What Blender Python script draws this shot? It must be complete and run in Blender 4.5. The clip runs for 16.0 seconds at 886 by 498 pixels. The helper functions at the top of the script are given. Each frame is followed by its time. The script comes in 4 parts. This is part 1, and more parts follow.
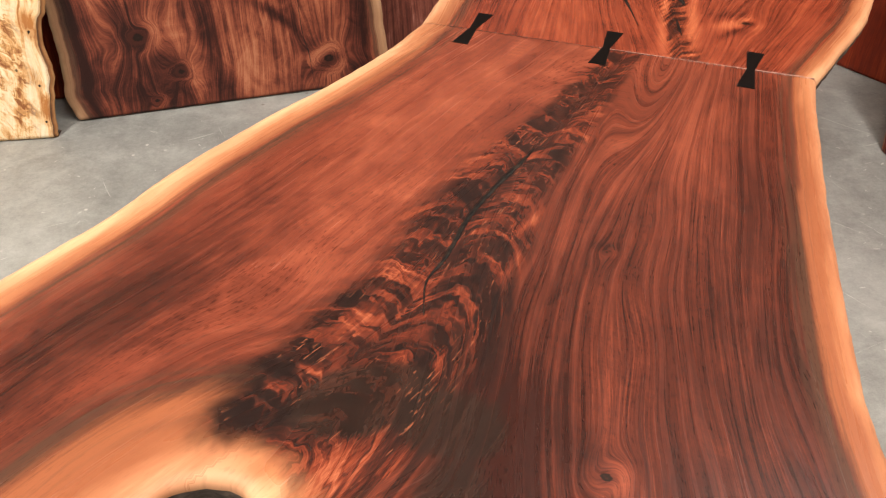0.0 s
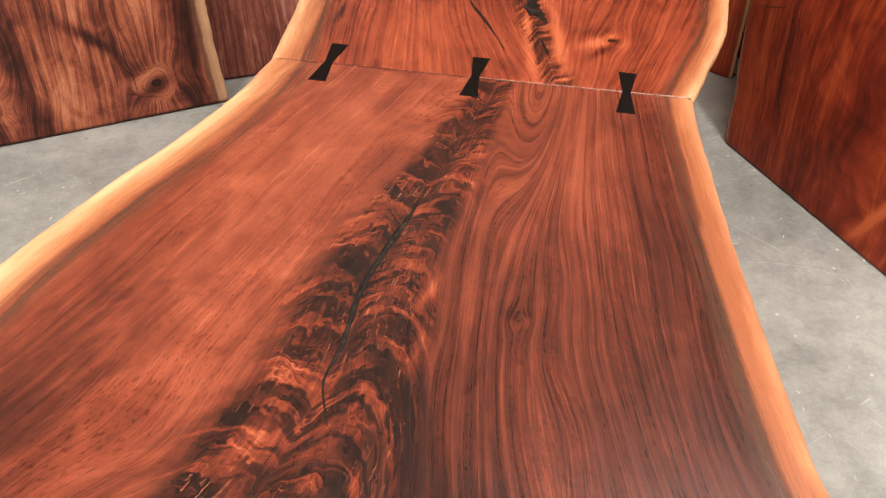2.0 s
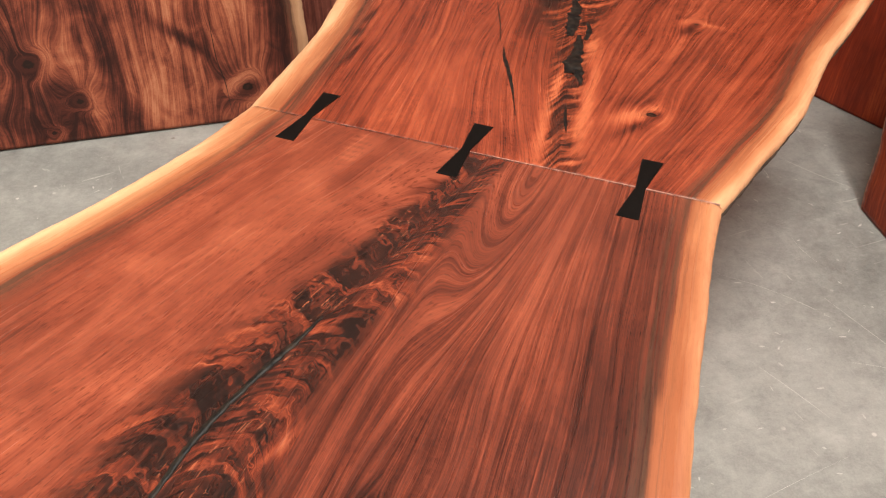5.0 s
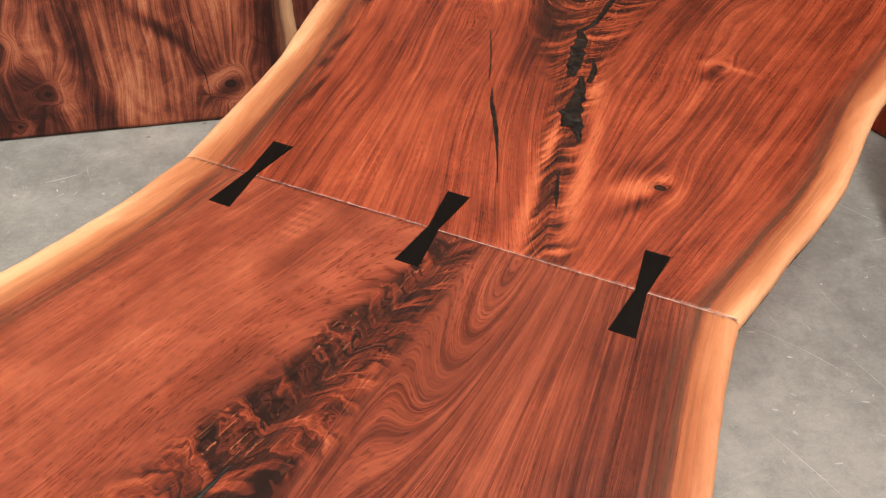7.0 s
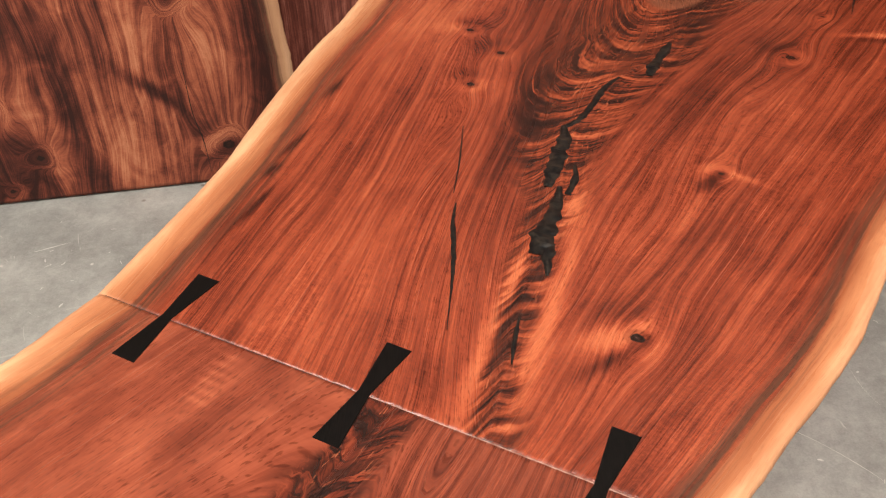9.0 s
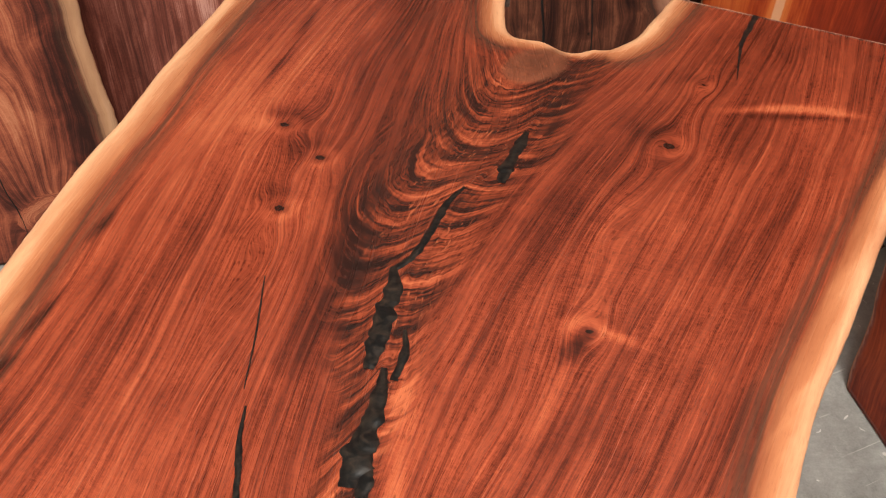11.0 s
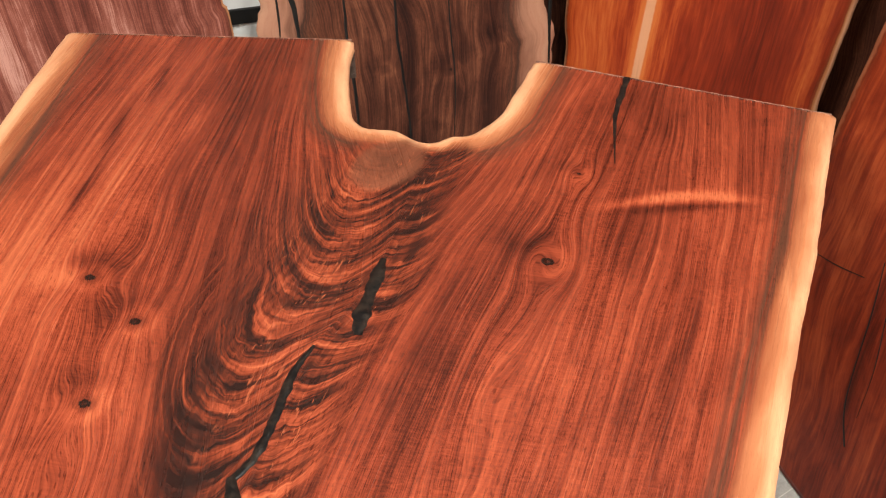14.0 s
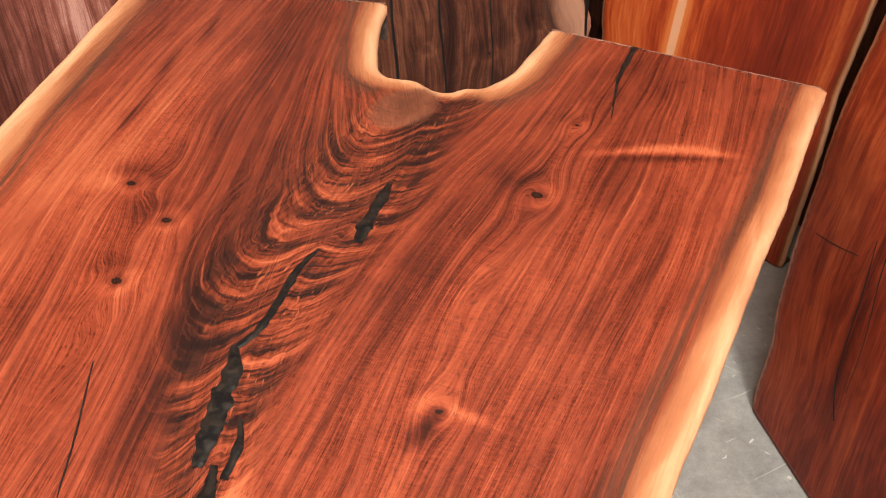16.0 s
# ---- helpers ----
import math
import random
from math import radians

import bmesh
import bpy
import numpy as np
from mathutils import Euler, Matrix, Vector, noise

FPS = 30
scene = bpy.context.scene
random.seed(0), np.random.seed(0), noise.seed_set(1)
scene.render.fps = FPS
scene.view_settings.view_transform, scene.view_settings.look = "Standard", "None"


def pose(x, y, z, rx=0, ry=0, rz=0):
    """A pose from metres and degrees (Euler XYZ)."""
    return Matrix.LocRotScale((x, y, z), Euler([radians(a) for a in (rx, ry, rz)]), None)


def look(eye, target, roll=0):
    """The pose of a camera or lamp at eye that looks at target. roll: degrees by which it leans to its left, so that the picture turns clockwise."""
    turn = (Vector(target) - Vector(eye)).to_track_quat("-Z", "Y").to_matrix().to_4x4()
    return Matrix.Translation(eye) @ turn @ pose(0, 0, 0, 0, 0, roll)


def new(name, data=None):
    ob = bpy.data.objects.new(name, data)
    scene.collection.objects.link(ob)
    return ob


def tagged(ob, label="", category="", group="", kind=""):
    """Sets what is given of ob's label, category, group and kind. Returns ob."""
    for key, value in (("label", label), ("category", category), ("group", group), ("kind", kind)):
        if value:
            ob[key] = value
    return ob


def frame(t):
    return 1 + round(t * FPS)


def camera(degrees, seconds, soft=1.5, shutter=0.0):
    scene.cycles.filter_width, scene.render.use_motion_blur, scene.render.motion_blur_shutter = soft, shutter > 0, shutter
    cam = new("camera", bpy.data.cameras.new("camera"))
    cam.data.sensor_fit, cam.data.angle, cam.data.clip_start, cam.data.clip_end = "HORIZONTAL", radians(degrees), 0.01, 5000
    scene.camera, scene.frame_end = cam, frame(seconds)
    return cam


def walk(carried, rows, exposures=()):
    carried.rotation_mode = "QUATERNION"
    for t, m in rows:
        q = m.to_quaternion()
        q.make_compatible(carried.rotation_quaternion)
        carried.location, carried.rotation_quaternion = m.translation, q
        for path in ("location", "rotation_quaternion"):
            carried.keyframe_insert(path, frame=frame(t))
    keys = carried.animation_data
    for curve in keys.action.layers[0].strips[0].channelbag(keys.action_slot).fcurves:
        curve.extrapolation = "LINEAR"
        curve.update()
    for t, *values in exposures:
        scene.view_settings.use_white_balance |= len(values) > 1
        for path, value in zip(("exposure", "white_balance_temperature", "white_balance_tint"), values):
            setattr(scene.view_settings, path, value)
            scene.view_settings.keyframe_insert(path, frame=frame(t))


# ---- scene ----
cam = camera(52.0, 16.0, soft=1.2)
PATH = [
    (0, (-0.125, 0.34, 1.41), (-0.003, 1.933, 0.206), -0.7),
    (0.5, (-0.127, 0.384, 1.413), (0.038, 1.964, 0.198), -0.9),
    (1, (-0.135, 0.434, 1.414), (0.123, 2.004, 0.202), 0.3),
    (1.5, (-0.151, 0.477, 1.41), (0.202, 2.028, 0.197), 1.1),
    (2, (-0.156, 0.501, 1.409), (0.305, 2.021, 0.194), 1.6),
    (2.5, (-0.094, 0.519, 1.417), (0.36, 2.04, 0.2), 1.3),
    (3, (-0.001, 0.545, 1.429), (0.326, 2.104, 0.22), 0.5),
    (3.5, (0.066, 0.559, 1.428), (0.258, 2.146, 0.226), -0.7),
    (3.7, (0.092, 0.567, 1.426), (0.249, 2.157, 0.223), -1.0),
    (6, (0.19, 0.843, 1.392), (0.25, 2.369, 0.1), -0.0),
    (6.5, (0.213, 0.903, 1.388), (0.263, 2.419, 0.084), 0.5),
    (7, (0.236, 0.941, 1.393), (0.288, 2.461, 0.094), 1.1),
    (7.5, (0.256, 0.959, 1.403), (0.292, 2.493, 0.12), 1.9),
    (8, (0.303, 1.005, 1.398), (0.279, 2.549, 0.127), 2.1),
    (8.5, (0.352, 1.053, 1.406), (0.267, 2.596, 0.137), 0.3),
    (9, (0.347, 1.142, 1.407), (0.292, 2.684, 0.133), -1.4),
    (9.5, (0.321, 1.221, 1.404), (0.355, 2.753, 0.118), -1.3),
    (10, (0.345, 1.297, 1.399), (0.439, 2.816, 0.101), -0.9),
    (10.2, (0.372, 1.335, 1.402), (0.482, 2.854, 0.106), -0.8),
    (12.3, (0.513, 1.622, 1.4), (0.693, 3.081, 0.044), -0.1),
    (12.5, (0.511, 1.644, 1.404), (0.723, 3.098, 0.047), -0.1),
    (13, (0.512, 1.688, 1.404), (0.817, 3.121, 0.042), 0.0),
    (13.5, (0.517, 1.704, 1.419), (0.863, 3.137, 0.067), -0.4),
    (14, (0.538, 1.695, 1.421), (0.901, 3.133, 0.078), -0.4),
    (14.5, (0.547, 1.671, 1.423), (0.922, 3.112, 0.087), -0.4),
    (15, (0.55, 1.633, 1.426), (0.91, 3.083, 0.096), 0.3),
    (15.5, (0.559, 1.585, 1.421), (0.873, 3.053, 0.099), 0.9),
    (16, (0.569, 1.542, 1.417), (0.82, 3.025, 0.099), 0.3),
]
walk(cam, [(t, look(eye, target, roll)) for t, eye, target, roll in PATH],
     [(0, -0.19), (2, -0.02), (3.2, 0.10), (6, -0.15), (9, -0.17), (12.5, -0.03), (13.5, 0.14), (14.5, 0.19), (16, 0.18)])

from mathutils.geometry import delaunay_2d_cdt

# ---- world, lamps, exposure ----
world = bpy.data.worlds.new("world")
scene.world = world
world.use_nodes = True
world.node_tree.nodes["Background"].inputs["Color"].default_value = (0.9, 0.95, 1.0, 1)
world.node_tree.nodes["Background"].inputs["Strength"].default_value = 0.02
scene.view_settings.exposure = 0.0

LAMP_Z = 3.42
LAMPS = [(1.3, 1.5, 94.0), (0.3, 0.6, 50.0), (-1.8, 0.6, 165.0), (1.2, -1.8, 25.0), (-1.5, -1.8, 15.0)]

# ---- node helpers ----
def mat_new(name):
    m = bpy.data.materials.new(name)
    m.use_nodes = True
    return m, m.node_tree, m.node_tree.nodes["Principled BSDF"]


def feed(nt, socket, value):
    if isinstance(value, bpy.types.NodeSocket):
        nt.links.new(value, socket)
    elif isinstance(value, (tuple, list)):
        socket.default_value = (*value, 1) if len(value) == 3 and socket.type == "RGBA" else value
    else:
        socket.default_value = value


def calc(nt, op, a, b=0.0, c=0.0, clamp=False):
    n = nt.nodes.new("ShaderNodeMath")
    n.operation, n.use_clamp = op, clamp
    for k, v in enumerate((a, b, c)):
        feed(nt, n.inputs[k], v)
    return n.outputs[0]


def span(nt, v, lo, hi, to_lo=0.0, to_hi=1.0, smooth=True):
    n = nt.nodes.new("ShaderNodeMapRange")
    n.interpolation_type = "SMOOTHSTEP" if smooth else "LINEAR"
    for k, x in enumerate((v, lo, hi, to_lo, to_hi)):
        feed(nt, n.inputs[k], x)
    return n.outputs[0]


def vec(nt, x, y, z=0.0):
    n = nt.nodes.new("ShaderNodeCombineXYZ")
    for k, v in enumerate((x, y, z)):
        feed(nt, n.inputs[k], v)
    return n.outputs[0]


def split(nt, v):
    n = nt.nodes.new("ShaderNodeSeparateXYZ")
    feed(nt, n.inputs[0], v)
    return n.outputs[0], n.outputs[1], n.outputs[2]


def grain_noise(nt, v, scale=1.0, detail=3.0, rough=0.55, twist=0.0):
    n = nt.nodes.new("ShaderNodeTexNoise")
    feed(nt, n.inputs["Vector"], v)
    n.inputs["Scale"].default_value = scale
    n.inputs["Detail"].default_value = detail
    n.inputs["Roughness"].default_value = rough
    n.inputs["Distortion"].default_value = twist
    return n.outputs["Fac"]


def ramp(nt, fac, stops):
    n = nt.nodes.new("ShaderNodeValToRGB")
    feed(nt, n.inputs[0], fac)
    r = n.color_ramp
    while len(r.elements) < len(stops):
        r.elements.new(0.5)
    for e, (p, col) in zip(r.elements, stops):
        e.position, e.color = p, (*col, 1)
    return n.outputs[0]


def mix(nt, fac, a, b, blend="MIX"):
    n = nt.nodes.new("ShaderNodeMix")
    n.data_type, n.blend_type = "RGBA", blend
    feed(nt, n.inputs[0], fac)
    feed(nt, n.inputs[6], a)
    feed(nt, n.inputs[7], b)
    return n.outputs[2]


def field(nt, name, vector=False):
    n = nt.nodes.new("ShaderNodeAttribute")
    n.attribute_name = name
    return n.outputs["Vector"] if vector else n.outputs["Fac"]


def relief(nt, bsdf, height, strength, distance):
    n = nt.nodes.new("ShaderNodeBump")
    n.inputs["Strength"].default_value = strength
    n.inputs["Distance"].default_value = distance
    feed(nt, n.inputs["Height"], height)
    nt.links.new(n.outputs[0], bsdf.inputs["Normal"])


def place(nt):
    return nt.nodes.new("ShaderNodeTexCoord").outputs["Object"]


# ---- materials ----
def wood(name, heart, plume, sap, seam_line, rough=0.36, ring=95.0, wander=0.02, seed=0.0, blotch=0.36, pores=0.55, coat=0.0, figure=1.0, ribs=62.0, warp=0.034, spec=0.25, crisp=0.48, satin=(0.1, 0.04, 0.022), ripple=0.2):
    """Figured slab wood: growth bands along the field 'grain', crotch figure along 'plume', sapwood by 'sap'."""
    m, nt, bsdf = mat_new(name)
    g, s, _ = split(nt, field(nt, "grain", True))
    p, d, _ = split(nt, field(nt, "plume", True))
    # slow wander gives cathedral arches
    w = grain_noise(nt, vec(nt, calc(nt, "MULTIPLY", g, 9.0), calc(nt, "MULTIPLY", s, 2.6), seed), 1.0, 2.0, 0.5, 0.3)
    g1 = calc(nt, "MULTIPLY_ADD", calc(nt, "SUBTRACT", w, 0.5), wander, g)
    band = grain_noise(nt, vec(nt, calc(nt, "MULTIPLY", g1, ring), calc(nt, "MULTIPLY", s, 1.1), seed + 3), 1.0, 3.0, 0.6)
    fine = grain_noise(nt, vec(nt, calc(nt, "MULTIPLY", g1, ring * 4.2), calc(nt, "MULTIPLY", s, 1.8), seed + 7), 1.0, 2.0, 0.6)
    hair = grain_noise(nt, vec(nt, calc(nt, "MULTIPLY", g1, ring * 13), calc(nt, "MULTIPLY", s, 9.0), seed + 9), 1.0, 2.0, 0.6)
    # late-wood lines
    line = calc(nt, "SINE", calc(nt, "MULTIPLY", calc(nt, "MULTIPLY_ADD", band, 0.02, g1), ring * 6.5))
    line = calc(nt, "POWER", calc(nt, "MULTIPLY_ADD", line, 0.5, 0.5), 3.0)
    soft_band = calc(nt, "MULTIPLY_ADD", calc(nt, "SUBTRACT", band, 0.5), 0.40, 0.5)
    swirl = grain_noise(nt, vec(nt, calc(nt, "MULTIPLY", g, 26.0), calc(nt, "MULTIPLY", s, 7.0), seed + 31), 1.0, 4.0, 0.58, 1.8)
    swirl = calc(nt, "MULTIPLY_ADD", calc(nt, "SUBTRACT", swirl, 0.5), 0.55, 0.5)
    mott = calc(nt, "MULTIPLY", field(nt, "mottle"), 0.65)
    soft_band = calc(nt, "ADD", calc(nt, "MULTIPLY", soft_band, calc(nt, "SUBTRACT", 1.0, mott)), calc(nt, "MULTIPLY", swirl, mott))
    calm = calc(nt, "MULTIPLY_ADD", field(nt, "mottle"), -0.5, 1.0)
    tone = calc(nt, "MULTIPLY_ADD", calc(nt, "SUBTRACT", fine, 0.5), calc(nt, "MULTIPLY", calm, crisp), soft_band)
    curl = grain_noise(nt, vec(nt, calc(nt, "MULTIPLY", g, 170.0), calc(nt, "MULTIPLY", s, 380.0), seed + 14), 1.0, 3.0, 0.6, 0.8)
    tone = calc(nt, "MULTIPLY_ADD", calc(nt, "SUBTRACT", curl, 0.5), calc(nt, "MULTIPLY", calc(nt, "MULTIPLY", calm, ripple), span(nt, w, 0.35, 0.6, 0.4, 1.0)), tone)
    tone = calc(nt, "MULTIPLY_ADD", calc(nt, "SUBTRACT", hair, 0.5), calc(nt, "MULTIPLY", calm, 0.52), tone)
    tone = calc(nt, "MULTIPLY_ADD", calc(nt, "MULTIPLY", line, calm), -0.177 * crisp, calc(nt, "ADD", tone, 0.02))
    big = grain_noise(nt, vec(nt, calc(nt, "MULTIPLY", g, 14.0), calc(nt, "MULTIPLY", s, 3.0), seed + 20), 1.0, 3.0, 0.55, 0.6)
    tone = calc(nt, "MULTIPLY_ADD", calc(nt, "SUBTRACT", big, 0.5), blotch, tone)
    sheen = grain_noise(nt, vec(nt, calc(nt, "MULTIPLY", g, 34.0), calc(nt, "MULTIPLY", s, 13.0), seed + 27), 1.0, 3.0, 0.6, 1.0)
    tone = calc(nt, "MULTIPLY_ADD", calc(nt, "SUBTRACT", sheen, 0.5), blotch * 0.7, tone)
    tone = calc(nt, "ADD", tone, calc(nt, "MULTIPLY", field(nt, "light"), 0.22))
    tone = calc(nt, "SUBTRACT", tone, calc(nt, "MULTIPLY", field(nt, "dark"), 0.26))
    col = ramp(nt, tone, list(zip((0.18, 0.36, 0.50, 0.64, 0.84), heart)))
    # sapwood and its dark border
    r = field(nt, "sap")
    rw = calc(nt, "ADD", r, calc(nt, "MULTIPLY", calc(nt, "SUBTRACT", w, 0.5), 0.45))
    rw = calc(nt, "ADD", rw, calc(nt, "MULTIPLY", calc(nt, "SUBTRACT", fine, 0.5), 0.30))
    ringlet = grain_noise(nt, vec(nt, calc(nt, "MULTIPLY", r, 9.0), calc(nt, "MULTIPLY", s, 2.5), seed + 33), 1.0, 3.0, 0.65, 0.2)
    border = calc(nt, "MULTIPLY", span(nt, rw, 0.80, 0.98), span(nt, rw, 1.05, 1.75, 1.0, 0.0))
    streak = calc(nt, "MULTIPLY_ADD", calc(nt, "SUBTRACT", 0.52, ringlet), 5.0, 0.55, True)
    col = mix(nt, calc(nt, "MULTIPLY", border, calc(nt, "MULTIPLY", streak, 0.9)), col, seam_line)
    soft = grain_noise(nt, vec(nt, calc(nt, "MULTIPLY", g1, 42.0), calc(nt, "MULTIPLY", s, 6.0), seed + 17), 1.0, 3.0, 0.6, 0.5)
    stone = calc(nt, "ADD", calc(nt, "MULTIPLY", soft, 0.62), calc(nt, "MULTIPLY_ADD", rw, -0.52, 0.33))
    stone = calc(nt, "MULTIPLY_ADD", calc(nt, "SUBTRACT", fine, 0.5), 0.34, stone)
    stone = calc(nt, "MULTIPLY_ADD", field(nt, "light"), 0.22, calc(nt, "MULTIPLY_ADD", field(nt, "dark"), -0.22, stone))
    late = calc(nt, "MULTIPLY", span(nt, ringlet, 0.50, 0.36), span(nt, rw, 0.35, 0.95, 0.0, 0.5))
    col = mix(nt, span(nt, rw, 1.02, 0.76), col, mix(nt, late, ramp(nt, stone, list(zip((0.2, 0.45, 0.75), sap))), seam_line))
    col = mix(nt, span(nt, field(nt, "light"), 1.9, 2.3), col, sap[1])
    # crotch figure
    wp = grain_noise(nt, vec(nt, calc(nt, "MULTIPLY", p, 14.0), calc(nt, "MULTIPLY", d, 16.0), seed + 1), 1.0, 3.0, 0.6, 0.4)
    p1 = calc(nt, "MULTIPLY_ADD", calc(nt, "SUBTRACT", wp, 0.5), warp, p)
    wp2 = grain_noise(nt, vec(nt, calc(nt, "MULTIPLY", p, 55.0), calc(nt, "MULTIPLY", d, 42.0), seed + 15), 1.0, 2.0, 0.5, 0.6)
    p1 = calc(nt, "MULTIPLY_ADD", calc(nt, "SUBTRACT", wp2, 0.5), warp * 0.5, p1)
    rib = grain_noise(nt, vec(nt, calc(nt, "MULTIPLY", p1, ribs), calc(nt, "MULTIPLY", d, 9.0), seed + 2), 1.0, 3.0, 0.6, 0.3)
    ribf = grain_noise(nt, vec(nt, calc(nt, "MULTIPLY", p1, ribs * 4), calc(nt, "MULTIPLY", d, 26.0), seed + 4), 1.0, 2.0, 0.6)
    ptone = calc(nt, "MULTIPLY_ADD", calc(nt, "SUBTRACT", ribf, 0.5), 0.4, rib)
    ray = grain_noise(nt, vec(nt, calc(nt, "MULTIPLY", p, 14.0), calc(nt, "MULTIPLY", d, 210.0), seed + 5), 1.0, 2.0, 0.5, 0.2)
    ptone = calc(nt, "MULTIPLY_ADD", calc(nt, "SUBTRACT", ray, 0.5), 0.22, ptone)
    glow = grain_noise(nt, vec(nt, calc(nt, "MULTIPLY", p, 20.0), calc(nt, "MULTIPLY", d, 18.0), seed + 12), 1.0, 3.0, 0.55, 0.8)
    ptone = calc(nt, "MULTIPLY_ADD", calc(nt, "SUBTRACT", glow, 0.5), 0.35, ptone)
    ptone = calc(nt, "SUBTRACT", ptone, calc(nt, "MULTIPLY", field(nt, "dark"), 0.24))
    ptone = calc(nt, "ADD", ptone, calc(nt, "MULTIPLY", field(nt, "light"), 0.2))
    pcol = ramp(nt, ptone, list(zip((0.28, 0.42, 0.52, 0.63, 0.80), plume)))
    fw = calc(nt, "ADD", field(nt, "feather"), calc(nt, "MULTIPLY", calc(nt, "SUBTRACT", wp, 0.5), 0.9))
    col = mix(nt, span(nt, fw, 0.15, 0.75, 0.0, figure), col, pcol)
    # smooth patches in the fork
    st = calc(nt, "ADD", field(nt, "satin"), calc(nt, "MULTIPLY", calc(nt, "SUBTRACT", wp, 0.5), 0.5))
    stain = ramp(nt, calc(nt, "MULTIPLY_ADD", calc(nt, "SUBTRACT", ribf, 0.5), 0.5, glow), [(0.3, tuple(c * 0.6 for c in satin)), (0.7, tuple(c * 1.5 for c in satin))])
    col = mix(nt, span(nt, st, 0.28, 0.70, 0.0, 0.85), col, stain)
    # bright flecks of end grain in the figure
    fleck = grain_noise(nt, vec(nt, calc(nt, "MULTIPLY", p1, 60.0), calc(nt, "MULTIPLY", d, 300.0), seed + 6), 1.0, 2.0, 0.5, 0.5)
    patch = grain_noise(nt, vec(nt, calc(nt, "MULTIPLY", p, 16.0), calc(nt, "MULTIPLY", d, 16.0), seed + 8), 1.0, 1.0, 0.5)
    fm = calc(nt, "MULTIPLY", calc(nt, "MULTIPLY", span(nt, fleck, 0.60, 0.70), span(nt, patch, 0.50, 0.60)), span(nt, fw, 0.5, 0.8))
    col = mix(nt, calc(nt, "MULTIPLY", fm, 0.55), col, plume[4])
    # knots
    kn = calc(nt, "ADD", field(nt, "knot"), calc(nt, "MULTIPLY", calc(nt, "SUBTRACT", fine, 0.5), 0.7))
    col = mix(nt, span(nt, kn, 0.06, 0.25, 0.0, 0.45), col, heart[1])
    col = mix(nt, span(nt, kn, 0.50, 0.66), col, (0.014, 0.007, 0.005))
    col = mix(nt, span(nt, kn, 0.80, 1.0, 0.0, 0.35), col, heart[1])
    # pores
    pore = grain_noise(nt, vec(nt, calc(nt, "MULTIPLY", g1, 1500.0), calc(nt, "MULTIPLY", s, 85.0), seed), 1.0, 1.0, 0.5)
    pm = span(nt, pore, 0.56, 0.68)
    col = mix(nt, calc(nt, "MULTIPLY", calc(nt, "MULTIPLY", pm, pores), span(nt, rw, 0.7, 1.1, 0.3, 1.0)), col, mix(nt, 1.0, col, (0.35, 0.3, 0.28), "MULTIPLY"))
    feed(nt, bsdf.inputs["Base Color"], col)
    feed(nt, bsdf.inputs["Roughness"], calc(nt, "ADD", calc(nt, "MULTIPLY_ADD", band, 0.16, rough - 0.08), span(nt, r, 0.45, 0.0, 0.0, 0.35)))
    bsdf.inputs["Specular IOR Level"].default_value = spec
    bsdf.inputs["Coat Weight"].default_value = coat
    bsdf.inputs["Coat Roughness"].default_value = 0.25
    relief(nt, bsdf, calc(nt, "MULTIPLY_ADD", pm, -0.6, calc(nt, "ADD", band, fine)), 0.10, 0.002)
    return m


HEART = [(0.030, 0.0070, 0.0044), (0.094, 0.0175, 0.0088), (0.183, 0.033, 0.0150), (0.285, 0.057, 0.0245), (0.43, 0.112, 0.047)]
# near slab heartwood, with the pale haze of reflected light mixed into the colours
HEART_NEAR_HAZE = [(0.030, 0.0078, 0.0052), (0.091, 0.0198, 0.0110), (0.175, 0.0375, 0.0190), (0.272, 0.066, 0.0325), (0.41, 0.125, 0.060)]
PLUME = [(0.012, 0.0055, 0.0045), (0.040, 0.011, 0.007), (0.110, 0.021, 0.011), (0.21, 0.043, 0.019), (0.40, 0.118, 0.055)]
PLUME_FAR = [(0.013, 0.0055, 0.0045), (0.040, 0.011, 0.007), (0.118, 0.023, 0.0105), (0.25, 0.050, 0.021), (0.43, 0.115, 0.048)]
SAP = [(0.27, 0.085, 0.036), (0.42, 0.165, 0.074), (0.67, 0.37, 0.20)]
LINE = (0.070, 0.032, 0.019)
wood_top = wood("walnut_slab", HEART_NEAR_HAZE, PLUME, SAP, LINE, rough=0.27, seed=0.0, ribs=60.0, warp=0.085, spec=0.42, crisp=0.40, pores=0.6, ripple=0.16, satin=(0.020, 0.010, 0.007))
wood_top_far = wood("walnut_slab_far", HEART, PLUME_FAR, SAP, LINE, rough=0.27, seed=90.0, ribs=72.0, blotch=0.42, warp=0.03, spec=0.42, crisp=0.48, pores=0.65, ripple=0.34, satin=(0.13, 0.044, 0.023))
wood_knotty = wood("knotty_walnut", [(0.026, 0.008, 0.0062), (0.085, 0.021, 0.0135), (0.18, 0.046, 0.026), (0.31, 0.090, 0.047), (0.47, 0.18, 0.095)],
                   PLUME, [(0.34, 0.18, 0.10), (0.46, 0.26, 0.145), (0.56, 0.35, 0.21)], (0.10, 0.05, 0.03), rough=0.40, ring=44, wander=0.05, seed=11.0, blotch=0.7, crisp=0.62, pores=0.3)
